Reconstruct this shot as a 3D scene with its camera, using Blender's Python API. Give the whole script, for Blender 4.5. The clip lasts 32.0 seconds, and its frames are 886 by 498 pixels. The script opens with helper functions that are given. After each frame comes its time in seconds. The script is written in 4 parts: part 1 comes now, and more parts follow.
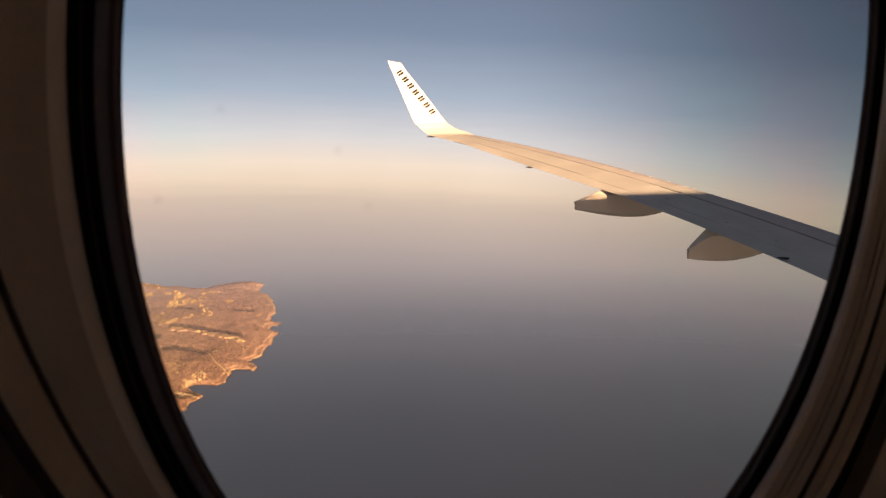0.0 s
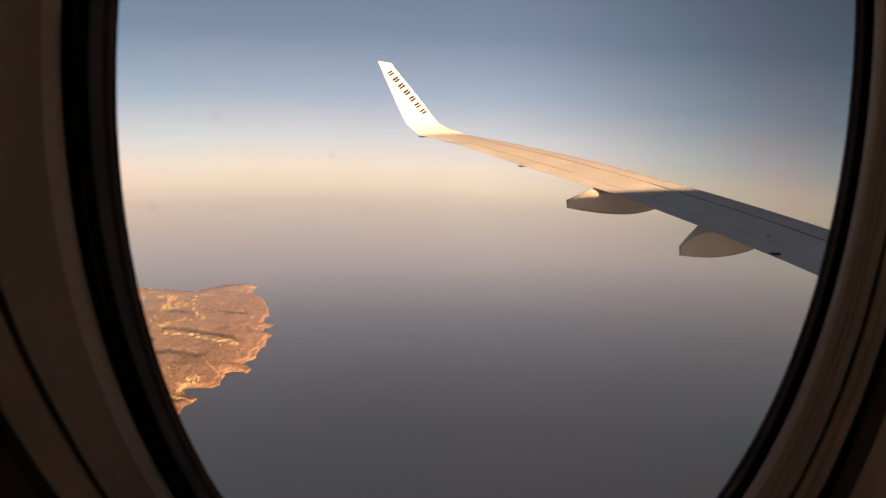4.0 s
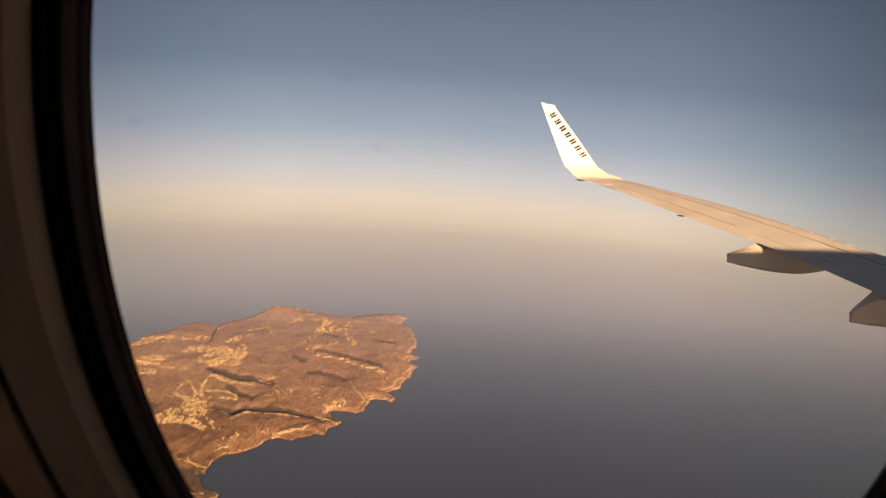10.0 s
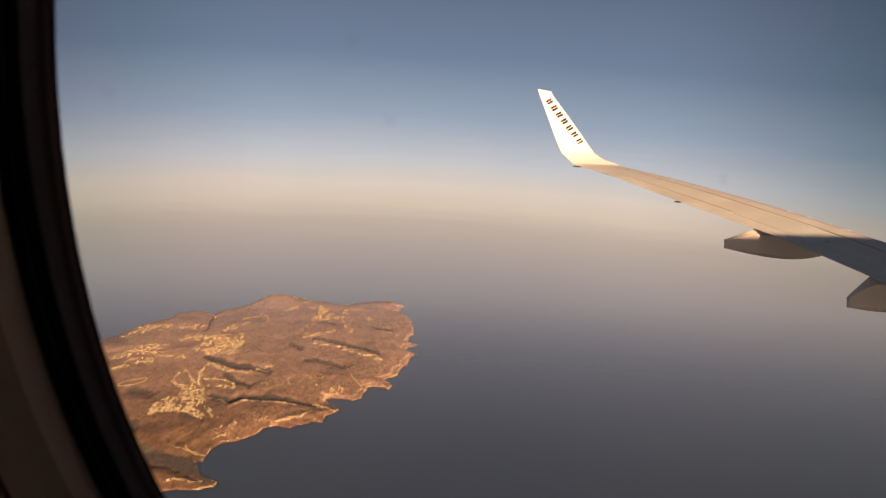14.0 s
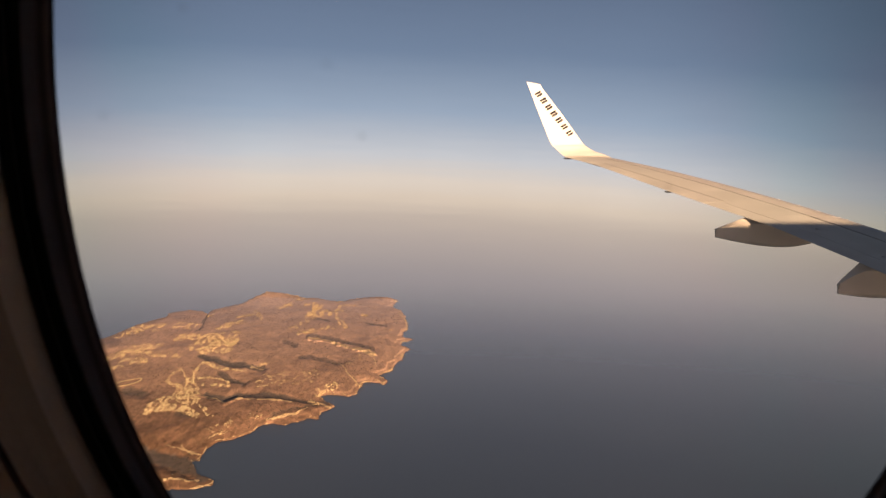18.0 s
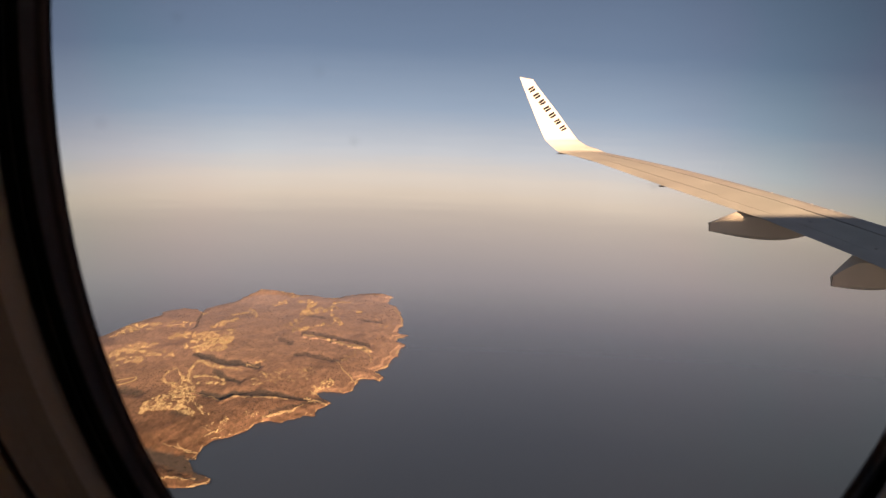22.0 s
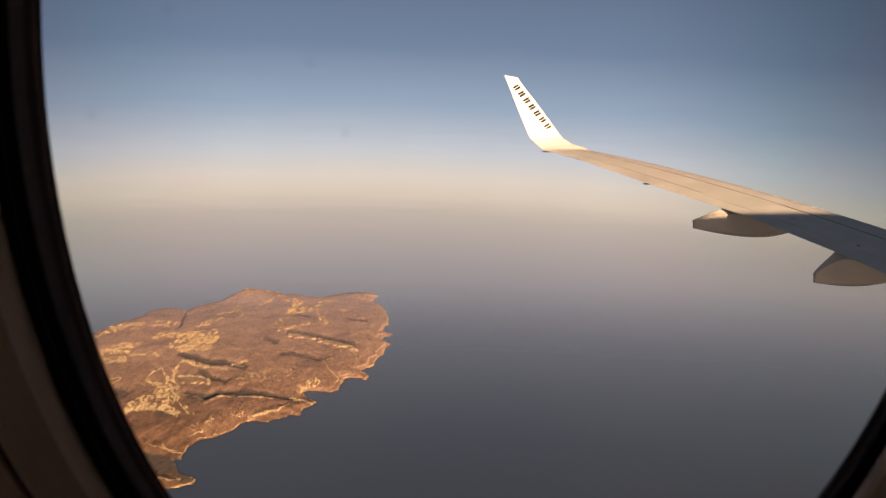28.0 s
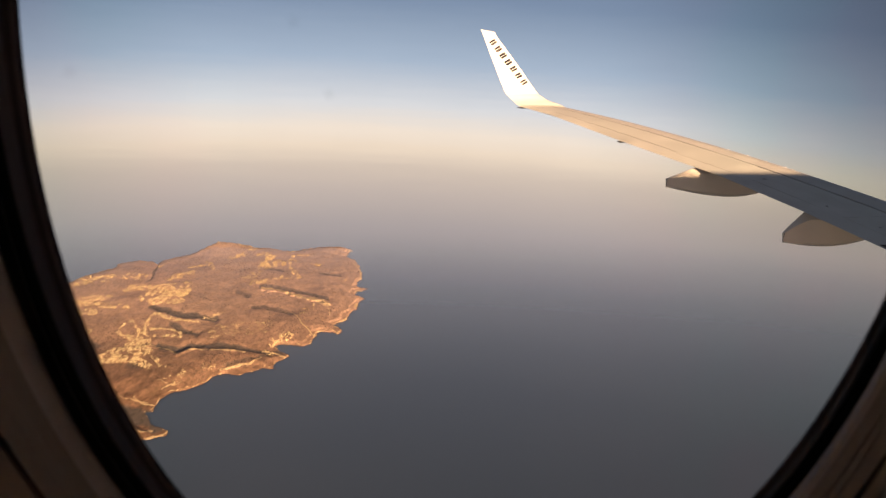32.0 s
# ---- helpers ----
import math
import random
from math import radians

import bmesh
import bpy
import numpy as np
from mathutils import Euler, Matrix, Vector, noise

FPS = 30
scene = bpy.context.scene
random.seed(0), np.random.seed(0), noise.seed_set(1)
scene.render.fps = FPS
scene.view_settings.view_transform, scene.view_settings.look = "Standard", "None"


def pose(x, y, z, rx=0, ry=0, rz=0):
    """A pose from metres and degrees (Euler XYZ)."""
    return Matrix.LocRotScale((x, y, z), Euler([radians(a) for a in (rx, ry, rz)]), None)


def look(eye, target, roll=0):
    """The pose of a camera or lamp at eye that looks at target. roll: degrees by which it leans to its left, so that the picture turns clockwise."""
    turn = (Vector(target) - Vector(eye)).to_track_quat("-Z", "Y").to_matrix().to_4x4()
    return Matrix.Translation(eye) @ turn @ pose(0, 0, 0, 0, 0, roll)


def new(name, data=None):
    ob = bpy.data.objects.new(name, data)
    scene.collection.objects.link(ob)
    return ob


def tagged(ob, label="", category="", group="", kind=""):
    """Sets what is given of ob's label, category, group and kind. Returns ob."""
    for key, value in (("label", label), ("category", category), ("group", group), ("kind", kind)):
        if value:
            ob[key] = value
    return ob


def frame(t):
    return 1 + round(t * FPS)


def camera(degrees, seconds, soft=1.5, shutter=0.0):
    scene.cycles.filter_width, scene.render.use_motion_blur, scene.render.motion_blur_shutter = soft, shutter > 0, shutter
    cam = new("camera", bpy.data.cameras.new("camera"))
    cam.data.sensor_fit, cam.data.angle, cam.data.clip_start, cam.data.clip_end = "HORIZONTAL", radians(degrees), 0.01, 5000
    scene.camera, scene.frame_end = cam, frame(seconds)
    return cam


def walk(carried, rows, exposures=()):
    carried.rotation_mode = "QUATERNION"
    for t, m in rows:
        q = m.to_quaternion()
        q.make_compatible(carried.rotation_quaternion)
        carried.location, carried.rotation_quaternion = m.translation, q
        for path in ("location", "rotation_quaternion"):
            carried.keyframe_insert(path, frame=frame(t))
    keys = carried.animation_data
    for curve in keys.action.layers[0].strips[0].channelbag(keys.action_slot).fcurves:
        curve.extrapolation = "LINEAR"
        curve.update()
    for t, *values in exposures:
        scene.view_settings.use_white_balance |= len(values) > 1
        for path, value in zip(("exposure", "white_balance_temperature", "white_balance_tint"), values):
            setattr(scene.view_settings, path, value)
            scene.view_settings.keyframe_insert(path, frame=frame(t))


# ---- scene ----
FOV, EXPOSURE = 55.0, 1.3
cam = camera(FOV, 32.0, soft=1.45)
# focused far out, so the window close by is a little soft
cam.data.dof.use_dof, cam.data.dof.focus_distance, cam.data.dof.aperture_fstop = True, 60.0, 22.0
# seconds, eye x y z in metres, heading, pitch, roll in degrees
PATH = (
    (0, 0.0009, -0.0032, 0.0027, -15.81, -4.94, -0.16),
    (0.5, 0.0008, -0.0035, 0.0028, -15.83, -4.94, -0.18),
    (1, 0.0008, -0.0038, 0.0029, -15.93, -4.91, -0.25),
    (1.5, 0.0004, -0.0041, 0.0031, -15.91, -4.80, -0.13),
    (2, 0.0003, -0.0043, 0.0031, -15.97, -4.77, -0.00),
    (2.5, 0.0001, -0.0047, 0.0034, -16.02, -4.76, -0.11),
    (3, 0.0001, -0.0051, 0.0036, -16.13, -4.83, 0.10),
    (3.5, 0.0000, -0.0054, 0.0039, -16.34, -4.96, 0.53),
    (5.5, -0.0018, -0.0060, 0.0050, -16.45, -4.93, 0.36),
    (6, -0.0018, -0.0065, 0.0052, -16.41, -4.91, 0.29),
    (6.5, -0.0012, -0.0062, 0.0041, -16.40, -4.85, 0.41),
    (7, -0.0004, -0.0061, 0.0033, -16.39, -4.77, 0.39),
    (7.5, 0.0009, -0.0059, 0.0009, -16.31, -4.72, 0.28),
    (8, 0.0018, -0.0055, -0.0014, -15.84, -3.88, 0.29),
    (8.5, 0.0223, 0.0046, -0.0045, -11.68, -2.30, 1.34),
    (9, 0.0377, 0.0093, -0.0166, -8.25, -2.22, -2.27),
    (9.5, 0.0603, 0.0218, -0.0297, -5.17, -2.29, -3.08),
    (10, 0.0548, 0.0413, -0.0286, -5.88, -2.45, -3.24),
    (10.5, 0.0570, 0.0557, -0.0238, -8.13, -2.49, -1.34),
    (11, 0.0618, 0.0602, -0.0249, -5.34, -1.82, 0.09),
    (11.5, 0.0668, 0.0586, -0.0380, -2.47, -0.86, 1.98),
    (12, 0.0689, 0.0588, -0.0271, -4.49, -3.19, -1.84),
    (12.5, 0.0676, 0.0651, -0.0265, -4.36, -3.16, -2.75),
    (13, 0.0553, 0.0794, -0.0329, -5.45, -3.07, -3.58),
    (13.5, 0.0535, 0.0780, -0.0316, -5.88, -3.10, -3.20),
    (14, 0.0516, 0.0766, -0.0301, -6.13, -3.29, -2.95),
    (14.5, 0.0523, 0.0728, -0.0295, -6.19, -3.37, -2.72),
    (16.5, 0.0554, 0.0583, -0.0263, -6.39, -3.52, -2.39),
    (17, 0.0569, 0.0536, -0.0255, -6.49, -3.50, -2.09),
    (17.5, 0.0563, 0.0536, -0.0257, -6.62, -3.56, -1.96),
    (18, 0.0558, 0.0535, -0.0258, -6.70, -3.65, -1.88),
    (18.5, 0.0554, 0.0535, -0.0257, -6.81, -3.82, -1.95),
    (19, 0.0550, 0.0534, -0.0258, -6.93, -3.90, -1.84),
    (19.5, 0.0550, 0.0527, -0.0253, -7.00, -3.88, -1.74),
    (20, 0.0553, 0.0521, -0.0252, -6.96, -3.84, -1.76),
    (20.5, 0.0555, 0.0513, -0.0246, -6.97, -3.88, -1.70),
    (21, 0.0555, 0.0507, -0.0240, -7.10, -3.98, -1.66),
    (21.5, 0.0558, 0.0491, -0.0239, -7.11, -3.99, -1.67),
    (22, 0.0559, 0.0474, -0.0236, -7.10, -3.91, -1.40),
    (22.5, 0.0560, 0.0459, -0.0233, -7.20, -3.84, -1.39),
    (23, 0.0560, 0.0443, -0.0231, -7.13, -3.59, -0.95),
    (23.5, 0.0548, 0.0396, -0.0217, -7.80, -2.32, -0.20),
    (24, 0.0538, 0.0349, -0.0204, -7.75, -2.70, -0.13),
    (24.5, 0.0553, 0.0400, -0.0229, -7.37, -2.95, -0.71),
    (25, 0.0570, 0.0452, -0.0254, -7.41, -3.34, -1.44),
    (25.5, 0.0565, 0.0454, -0.0253, -7.67, -3.74, -1.73),
    (27.5, 0.0545, 0.0460, -0.0261, -8.05, -3.90, -1.16),
    (28, 0.0540, 0.0461, -0.0258, -8.09, -4.00, -1.25),
    (28.5, 0.0532, 0.0472, -0.0231, -8.25, -4.11, -1.06),
    (29, 0.0524, 0.0484, -0.0199, -8.40, -4.18, -0.83),
    (29.5, 0.0505, 0.0546, -0.0202, -8.98, -5.03, -1.78),
    (30, 0.0514, 0.0454, -0.0175, -9.36, -6.00, -2.52),
    (30.5, 0.0511, 0.0451, -0.0191, -9.52, -6.53, -2.55),
    (31, 0.0508, 0.0447, -0.0207, -9.79, -7.03, -2.67),
    (31.5, 0.0510, 0.0454, -0.0220, -9.63, -6.79, -2.34),
    (32, 0.0510, 0.0460, -0.0233, -9.79, -6.94, -2.07)
)
walk(cam, [(t, pose(x, y, z, 90 + pitch, roll, yaw)) for t, x, y, z, yaw, pitch, roll in PATH], [(t, EXPOSURE + e, k, tint) for t, e, k, tint in ((0, 0.30, 7000, 14.5), (7.5, 0.26, 7030, 14.5), (9, 0.10, 7200, 14.5), (11, 0.08, 7130, 14.5), (12, 0.0, 6960, 14), (14.5, -0.03, 6600, 12.5), (17, 0.0, 6470, 12), (20, 0.04, 6470, 12), (25, 0.04, 6450, 12), (28.5, 0.05, 6450, 11.5), (30, 0.22, 6500, 10), (31, 0.30, 6550, 11), (32, 0.30, 6600, 11))])

# ---- sky and sun ----
SUN_AZ, SUN_EL = radians(165), radians(9.8)
world = bpy.data.worlds.new("sky")
scene.world = world
world.use_nodes = True
wn = world.node_tree.nodes
sky = wn.new("ShaderNodeTexSky")
sky.sky_type = "NISHITA"
sky.sun_disc = False
sky.sun_elevation, sky.sun_rotation = SUN_EL, SUN_AZ
sky.altitude, sky.air_density, sky.dust_density, sky.ozone_density = 2000, 1.0, 1.5, 1.2
wl = world.node_tree.links
# evening haze: the sky near the horizon, the same all round, as a ramp over the height of the view
coord, height, band = wn.new("ShaderNodeTexCoord"), wn.new("ShaderNodeSeparateXYZ"), wn.new("ShaderNodeValToRGB")
span = wn.new("ShaderNodeMapRange")
span.inputs["From Min"].default_value, span.inputs["From Max"].default_value = -0.494, 0.506
wl.new(coord.outputs["Generated"], height.inputs[0])
wl.new(span.outputs[0], band.inputs[0])


def linear(*rgb):
    return [(c / 255 / 12.92 if c < 10 else ((c / 255 + 0.055) / 1.055) ** 2.4) for c in rgb] + [1]


HAZE = ((-28, (92, 92, 98)), (-16, (108, 106, 112)), (-9, (138, 134, 139)), (-5.5, (160, 152, 152)), (-3.2, (182, 170, 163)), (-1.6, (198, 184, 171)), (-0.3, (222, 206, 187)),
        (0.9, (226, 214, 200)), (2.6, (204, 207, 211)), (5.5, (157, 174, 194)), (9.5, (117, 136, 162)), (16, (91, 107, 132)), (29, (112, 106, 108)))
marks = band.color_ramp.elements
while len(marks) < len(HAZE):
    marks.new(0.5)
for mark, (deg, rgb) in zip(marks, HAZE):
    mark.position = 0.5 + math.sin(radians(deg))
    mark.color = linear(*rgb)
high = wn.new("ShaderNodeMapRange")
high.interpolation_type = "SMOOTHSTEP"
high.inputs["From Min"].default_value, high.inputs["From Max"].default_value = 0.5, 1.0
wl.new(height.outputs["Z"], high.inputs["Value"])
glow, dome, whole = wn.new("ShaderNodeBackground"), wn["Background"], wn.new("ShaderNodeMixShader")
glow.inputs["Strength"].default_value = 2 ** -EXPOSURE
dome.inputs["Strength"].default_value = 0.03
wl.new(sky.outputs[0], dome.inputs["Color"])
# thin uneven layers in the haze
layers, stretch, lift = wn.new("ShaderNodeTexNoise"), wn.new("ShaderNodeMapping"), wn.new("ShaderNodeMath")
stretch.inputs["Scale"].default_value = (2.5, 2.5, 40.0)
layers.inputs["Detail"].default_value = 4
lift.operation = "MULTIPLY_ADD"
lift.inputs[1].default_value = 0.012
wl.new(coord.outputs["Generated"], stretch.inputs[0])
wl.new(stretch.outputs[0], layers.inputs["Vector"])
wl.new(layers.outputs["Fac"], lift.inputs[0])
wl.new(height.outputs["Z"], lift.inputs[2])
# the haze is bent lower towards both ends to fit the camera's bowed view
off_mid, bend, sink = (wn.new("ShaderNodeMath") for _ in range(3))
off_mid.operation, bend.operation, sink.operation = "SUBTRACT", "MULTIPLY", "MULTIPLY_ADD"
off_mid.inputs[1].default_value, sink.inputs[1].default_value = 0.06, 0.13
wl.new(height.outputs["X"], off_mid.inputs[0])
wl.new(off_mid.outputs[0], bend.inputs[0])
wl.new(off_mid.outputs[0], bend.inputs[1])
wl.new(bend.outputs[0], sink.inputs[0])
wl.new(lift.outputs[0], sink.inputs[2])
wl.new(sink.outputs[0], span.inputs["Value"])
# lens vignetting put into the sky: darker towards nose and tail
side, dim = wn.new("ShaderNodeMapRange"), wn.new("ShaderNodeVectorMath")
up, ahead, share = wn.new("ShaderNodeMapRange"), wn.new("ShaderNodeMapRange"), wn.new("ShaderNodeMath")
up.interpolation_type = ahead.interpolation_type = "SMOOTHSTEP"
up.inputs["From Min"].default_value, up.inputs["From Max"].default_value = -0.30, 0.03
ahead.inputs["From Min"].default_value, ahead.inputs["From Max"].default_value = 0.30, 0.72
wl.new(height.outputs["Z"], up.inputs["Value"])
wl.new(height.outputs["X"], ahead.inputs["Value"])
behind, most = wn.new("ShaderNodeMapRange"), wn.new("ShaderNodeMath")
behind.interpolation_type = "SMOOTHSTEP"
behind.inputs["From Min"].default_value, behind.inputs["From Max"].default_value = -0.07, -0.40
behind.inputs["To Max"].default_value = 0.56
most.operation = "MAXIMUM"
wl.new(height.outputs["X"], behind.inputs["Value"])
wl.new(ahead.outputs[0], most.inputs[0])
wl.new(behind.outputs[0], most.inputs[1])
share.operation = "MULTIPLY"
wl.new(up.outputs[0], share.inputs[0])
wl.new(most.outputs[0], share.inputs[1])
side.inputs["To Min"].default_value, side.inputs["To Max"].default_value = 1.0, 0.34
wl.new(share.outputs[0], side.inputs["Value"])
dim.operation = "SCALE"
wl.new(band.outputs[0], dim.inputs[0])
wl.new(side.outputs[0], dim.inputs["Scale"])
wl.new(dim.outputs[0], glow.inputs["Color"])
wl.new(high.outputs[0], whole.inputs[0])
wl.new(glow.outputs[0], whole.inputs[1])
wl.new(dome.outputs[0], whole.inputs[2])
wl.new(whole.outputs[0], wn["World Output"].inputs["Surface"])
sun_data = bpy.data.lights.new("sun", "SUN")
sun_data.energy, sun_data.angle, sun_data.color = 5.0, radians(0.53), (1.0, 0.65, 0.37)
sun = new("sun", sun_data)
to_sun = Vector((math.sin(SUN_AZ) * math.cos(SUN_EL), math.cos(SUN_AZ) * math.cos(SUN_EL), math.sin(SUN_EL)))
sun.matrix_world = look(to_sun * 60, (0, 0, 0))


# ---- materials ----
def material(name, color, rough=0.6, metal=0.0, vary=0.12, scale=8.0, bump=0.05, fine=60.0, spec=0.5):
    """A surface with colour variation at two scales, uneven gloss and fine relief."""
    m = bpy.data.materials.new(name)
    m.use_nodes = True
    n, l = m.node_tree.nodes, m.node_tree.links
    p = n["Principled BSDF"]
    p.inputs["Metallic"].default_value = metal
    p.inputs["Specular IOR Level"].default_value = spec
    tc = n.new("ShaderNodeTexCoord")
    a, b = n.new("ShaderNodeTexNoise"), n.new("ShaderNodeTexNoise")
    a.inputs["Scale"].default_value, b.inputs["Scale"].default_value = scale, fine
    a.inputs["Detail"].default_value = 6
    mix = n.new("ShaderNodeMath")
    mix.operation = "MULTIPLY_ADD"
    mix.inputs[1].default_value = 0.35
    ramp = n.new("ShaderNodeValToRGB")
    ramp.color_ramp.elements[0].position, ramp.color_ramp.elements[1].position = 0.45, 0.95
    ramp.color_ramp.elements[0].color = [c * (1 - vary) for c in color] + [1]
    ramp.color_ramp.elements[1].color = [min(1, c * (1 + vary)) for c in color] + [1]
    for q in (a, b):
        l.new(tc.outputs["Object"], q.inputs["Vector"])
    l.new(b.outputs["Fac"], mix.inputs[0])
    l.new(a.outputs["Fac"], mix.inputs[2])
    l.new(mix.outputs[0], ramp.inputs[0])
    l.new(ramp.outputs[0], p.inputs["Base Color"])
    mr = n.new("ShaderNodeMapRange")
    mr.inputs["To Min"].default_value, mr.inputs["To Max"].default_value = max(0.02, rough - 0.08), min(1, rough + 0.08)
    l.new(a.outputs["Fac"], mr.inputs[0])
    l.new(mr.outputs[0], p.inputs["Roughness"])
    bp = n.new("ShaderNodeBump")
    bp.inputs["Strength"].default_value, bp.inputs["Distance"].default_value = bump, 0.01
    l.new(b.outputs["Fac"], bp.inputs["Height"])
    l.new(bp.outputs[0], p.inputs["Normal"])
    return m


RUBBER = material("black_rubber", (0.008, 0.008, 0.009), 0.8, fine=300, scale=40, spec=0.12)
SEAL = material("grey_seal", (0.13, 0.14, 0.21), 0.6, fine=300, scale=30)
SEAL_DARK = material("dark_seal", (0.045, 0.045, 0.07), 0.65, fine=300, scale=30)
SEAL_EDGE = material("pale_seal_edge", (0.15, 0.14, 0.19), 0.6, fine=300, scale=30)
BEAD = material("dull_black_rubber", (0.03, 0.03, 0.034), 0.7, fine=300, scale=30, spec=0.2)
# lip paler than the panel: window light on its bevel put into the colour
LIP = material("lit_lip_plastic", (0.72, 0.70, 0.73), 0.5, fine=400, scale=20, vary=0.06)
PLASTIC = material("cabin_plastic", (0.44, 0.415, 0.415), 0.55, fine=400, scale=20, vary=0.06)
PLASTIC_WARM = material("cream_plastic", (0.45, 0.40, 0.36), 0.5, fine=400, scale=20, vary=0.06)
# cabin plastic darkened for the shade in grooves and outer trim
PLASTIC_DARK = material("shaded_plastic", (0.05, 0.035, 0.03), 0.6, fine=400, scale=20, vary=0.08)
LINING = material("cabin_lining", (0.50, 0.45, 0.40), 0.8, fine=200, scale=10)
WING_GREY = material("grey_wing_paint", (0.565, 0.555, 0.53), 0.42, vary=0.13, scale=1.9, fine=14, bump=0.01, spec=0.5)
WING_FRONT = material("darker_grey_wing_paint", (0.545, 0.52, 0.51), 0.42, vary=0.11, scale=1.7, fine=14, bump=0.01, spec=0.5)
WING_EDGE = material("bare_leading_edge", (0.52, 0.495, 0.525), 0.42, metal=0.15, vary=0.08, scale=2.0, fine=20, bump=0.02)
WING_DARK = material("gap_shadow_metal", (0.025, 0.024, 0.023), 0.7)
FAIRING = material("fairing_paint", (0.76, 0.68, 0.60), 0.45, vary=0.08, scale=3.0, fine=20, bump=0.02)
FAIRING_RIM = material("fairing_sealant", (0.06, 0.055, 0.05), 0.7)
WHITE = material("white_winglet_paint", (0.82, 0.81, 0.80), 0.35, vary=0.03, scale=2.0, fine=20, bump=0.01)
NAVY = material("dark_blue_marking", (0.022, 0.024, 0.04), 0.6, spec=0.2)
SKIN = material("fuselage_white_paint", (0.75, 0.75, 0.74), 0.4, vary=0.04, scale=1.0, fine=10, bump=0.02)


def finish(bm, smooth=True):
    bmesh.ops.recalc_face_normals(bm, faces=bm.faces)
    for f in bm.faces:
        f.smooth = smooth


def part(name, bm, mat, parent=None, label="", smooth=True):
    """Links a bmesh as one mesh object, under a thing if one is given."""
    me = bpy.data.meshes.new(name)
    finish(bm, smooth)
    bm.to_mesh(me)
    bm.free()
    if smooth:
        me.set_sharp_from_angle(angle=radians(32))
    me.materials.append(mat)
    ob = new(name, me)
    if parent:
        ob.parent = parent
    if label:
        ob["label"] = label
    return ob


def box(sx, sy, sz, m=Matrix.Identity(4), bevel=0.0):
    bm = bmesh.new()
    bmesh.ops.create_cube(bm, size=1, matrix=Matrix.Diagonal((sx, sy, sz, 1)))
    if bevel:
        bmesh.ops.bevel(bm, geom=bm.edges[:], offset=bevel, segments=2, affect="EDGES")
    bmesh.ops.transform(bm, matrix=m, verts=bm.verts)
    return bm


def loft(sections, close=True, caps=True):
    """A skin over rows of points; each row is a closed loop if close."""
    bm = bmesh.new()
    rows = [[bm.verts.new(p) for p in s] for s in sections]
    k = len(rows[0])
    for a, b in zip(rows, rows[1:]):
        for i in range(k if close else k - 1):
            j = (i + 1) % k
            bm.faces.new((a[i], a[j], b[j], b[i]))
    if caps and close:
        bm.faces.new(rows[0])
        bm.faces.new(rows[-1][::-1])
    return bm


# ---- sea ----
SEA = -220.0
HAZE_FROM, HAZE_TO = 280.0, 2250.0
water = bpy.data.materials.new("open_sea")
water.use_nodes = True
n, l = water.node_tree.nodes, water.node_tree.links
p = n["Principled BSDF"]
p.inputs["Roughness"].default_value = 0.32
p.inputs["IOR"].default_value = 1.33
geo = n.new("ShaderNodeNewGeometry")
w1, w2 = n.new("ShaderNodeTexNoise"), n.new("ShaderNodeTexNoise")
w1.inputs["Scale"].default_value, w2.inputs["Scale"].default_value = 0.004, 0.35
w2.inputs["Detail"].default_value = 4
for q in (w1, w2):
    l.new(geo.outputs["Position"], q.inputs["Vector"])
ramp = n.new("ShaderNodeValToRGB")
ramp.color_ramp.elements[0].position, ramp.color_ramp.elements[1].position = 0.35, 0.7
ramp.color_ramp.elements[0].color, ramp.color_ramp.elements[1].color = (0.042, 0.062, 0.098, 1), (0.052, 0.072, 0.108, 1)
l.new(w1.outputs["Fac"], ramp.inputs[0])
l.new(ramp.outputs[0], p.inputs["Base Color"])
bp = n.new("ShaderNodeBump")
bp.inputs["Strength"].default_value, bp.inputs["Distance"].default_value = 0.25, 0.4
l.new(w2.outputs["Fac"], bp.inputs["Height"])
l.new(bp.outputs[0], p.inputs["Normal"])


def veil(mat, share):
    """Evening haze put into the material: surfaces fade clear with distance to what lies behind."""
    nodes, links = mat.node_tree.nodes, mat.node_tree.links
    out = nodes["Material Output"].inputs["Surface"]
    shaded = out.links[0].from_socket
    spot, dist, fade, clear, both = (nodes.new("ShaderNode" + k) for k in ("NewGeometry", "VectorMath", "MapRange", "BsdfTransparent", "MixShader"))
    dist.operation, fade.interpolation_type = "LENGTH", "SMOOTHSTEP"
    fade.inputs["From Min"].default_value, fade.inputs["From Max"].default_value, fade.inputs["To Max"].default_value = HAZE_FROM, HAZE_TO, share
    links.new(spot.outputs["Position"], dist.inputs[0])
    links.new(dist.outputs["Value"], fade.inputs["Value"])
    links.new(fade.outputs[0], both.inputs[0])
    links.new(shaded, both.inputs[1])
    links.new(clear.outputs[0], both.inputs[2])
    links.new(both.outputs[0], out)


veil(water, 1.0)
bm = bmesh.new()
rings = [[bm.verts.new((r * math.cos(a), r * math.sin(a), SEA)) for a in np.linspace(0, 2 * math.pi, 96, endpoint=False)] for r in (300, 1000, 2000, 3500, 4980)]
bm.faces.new(rings[0])
for ra, rb in zip(rings, rings[1:]):
    for i in range(96):
        bm.faces.new((ra[i], ra[(i + 1) % 96], rb[(i + 1) % 96], rb[i]))
tagged(part("water", bm, water), "calm grey-blue open sea fading into evening haze", "sea", kind="structure")

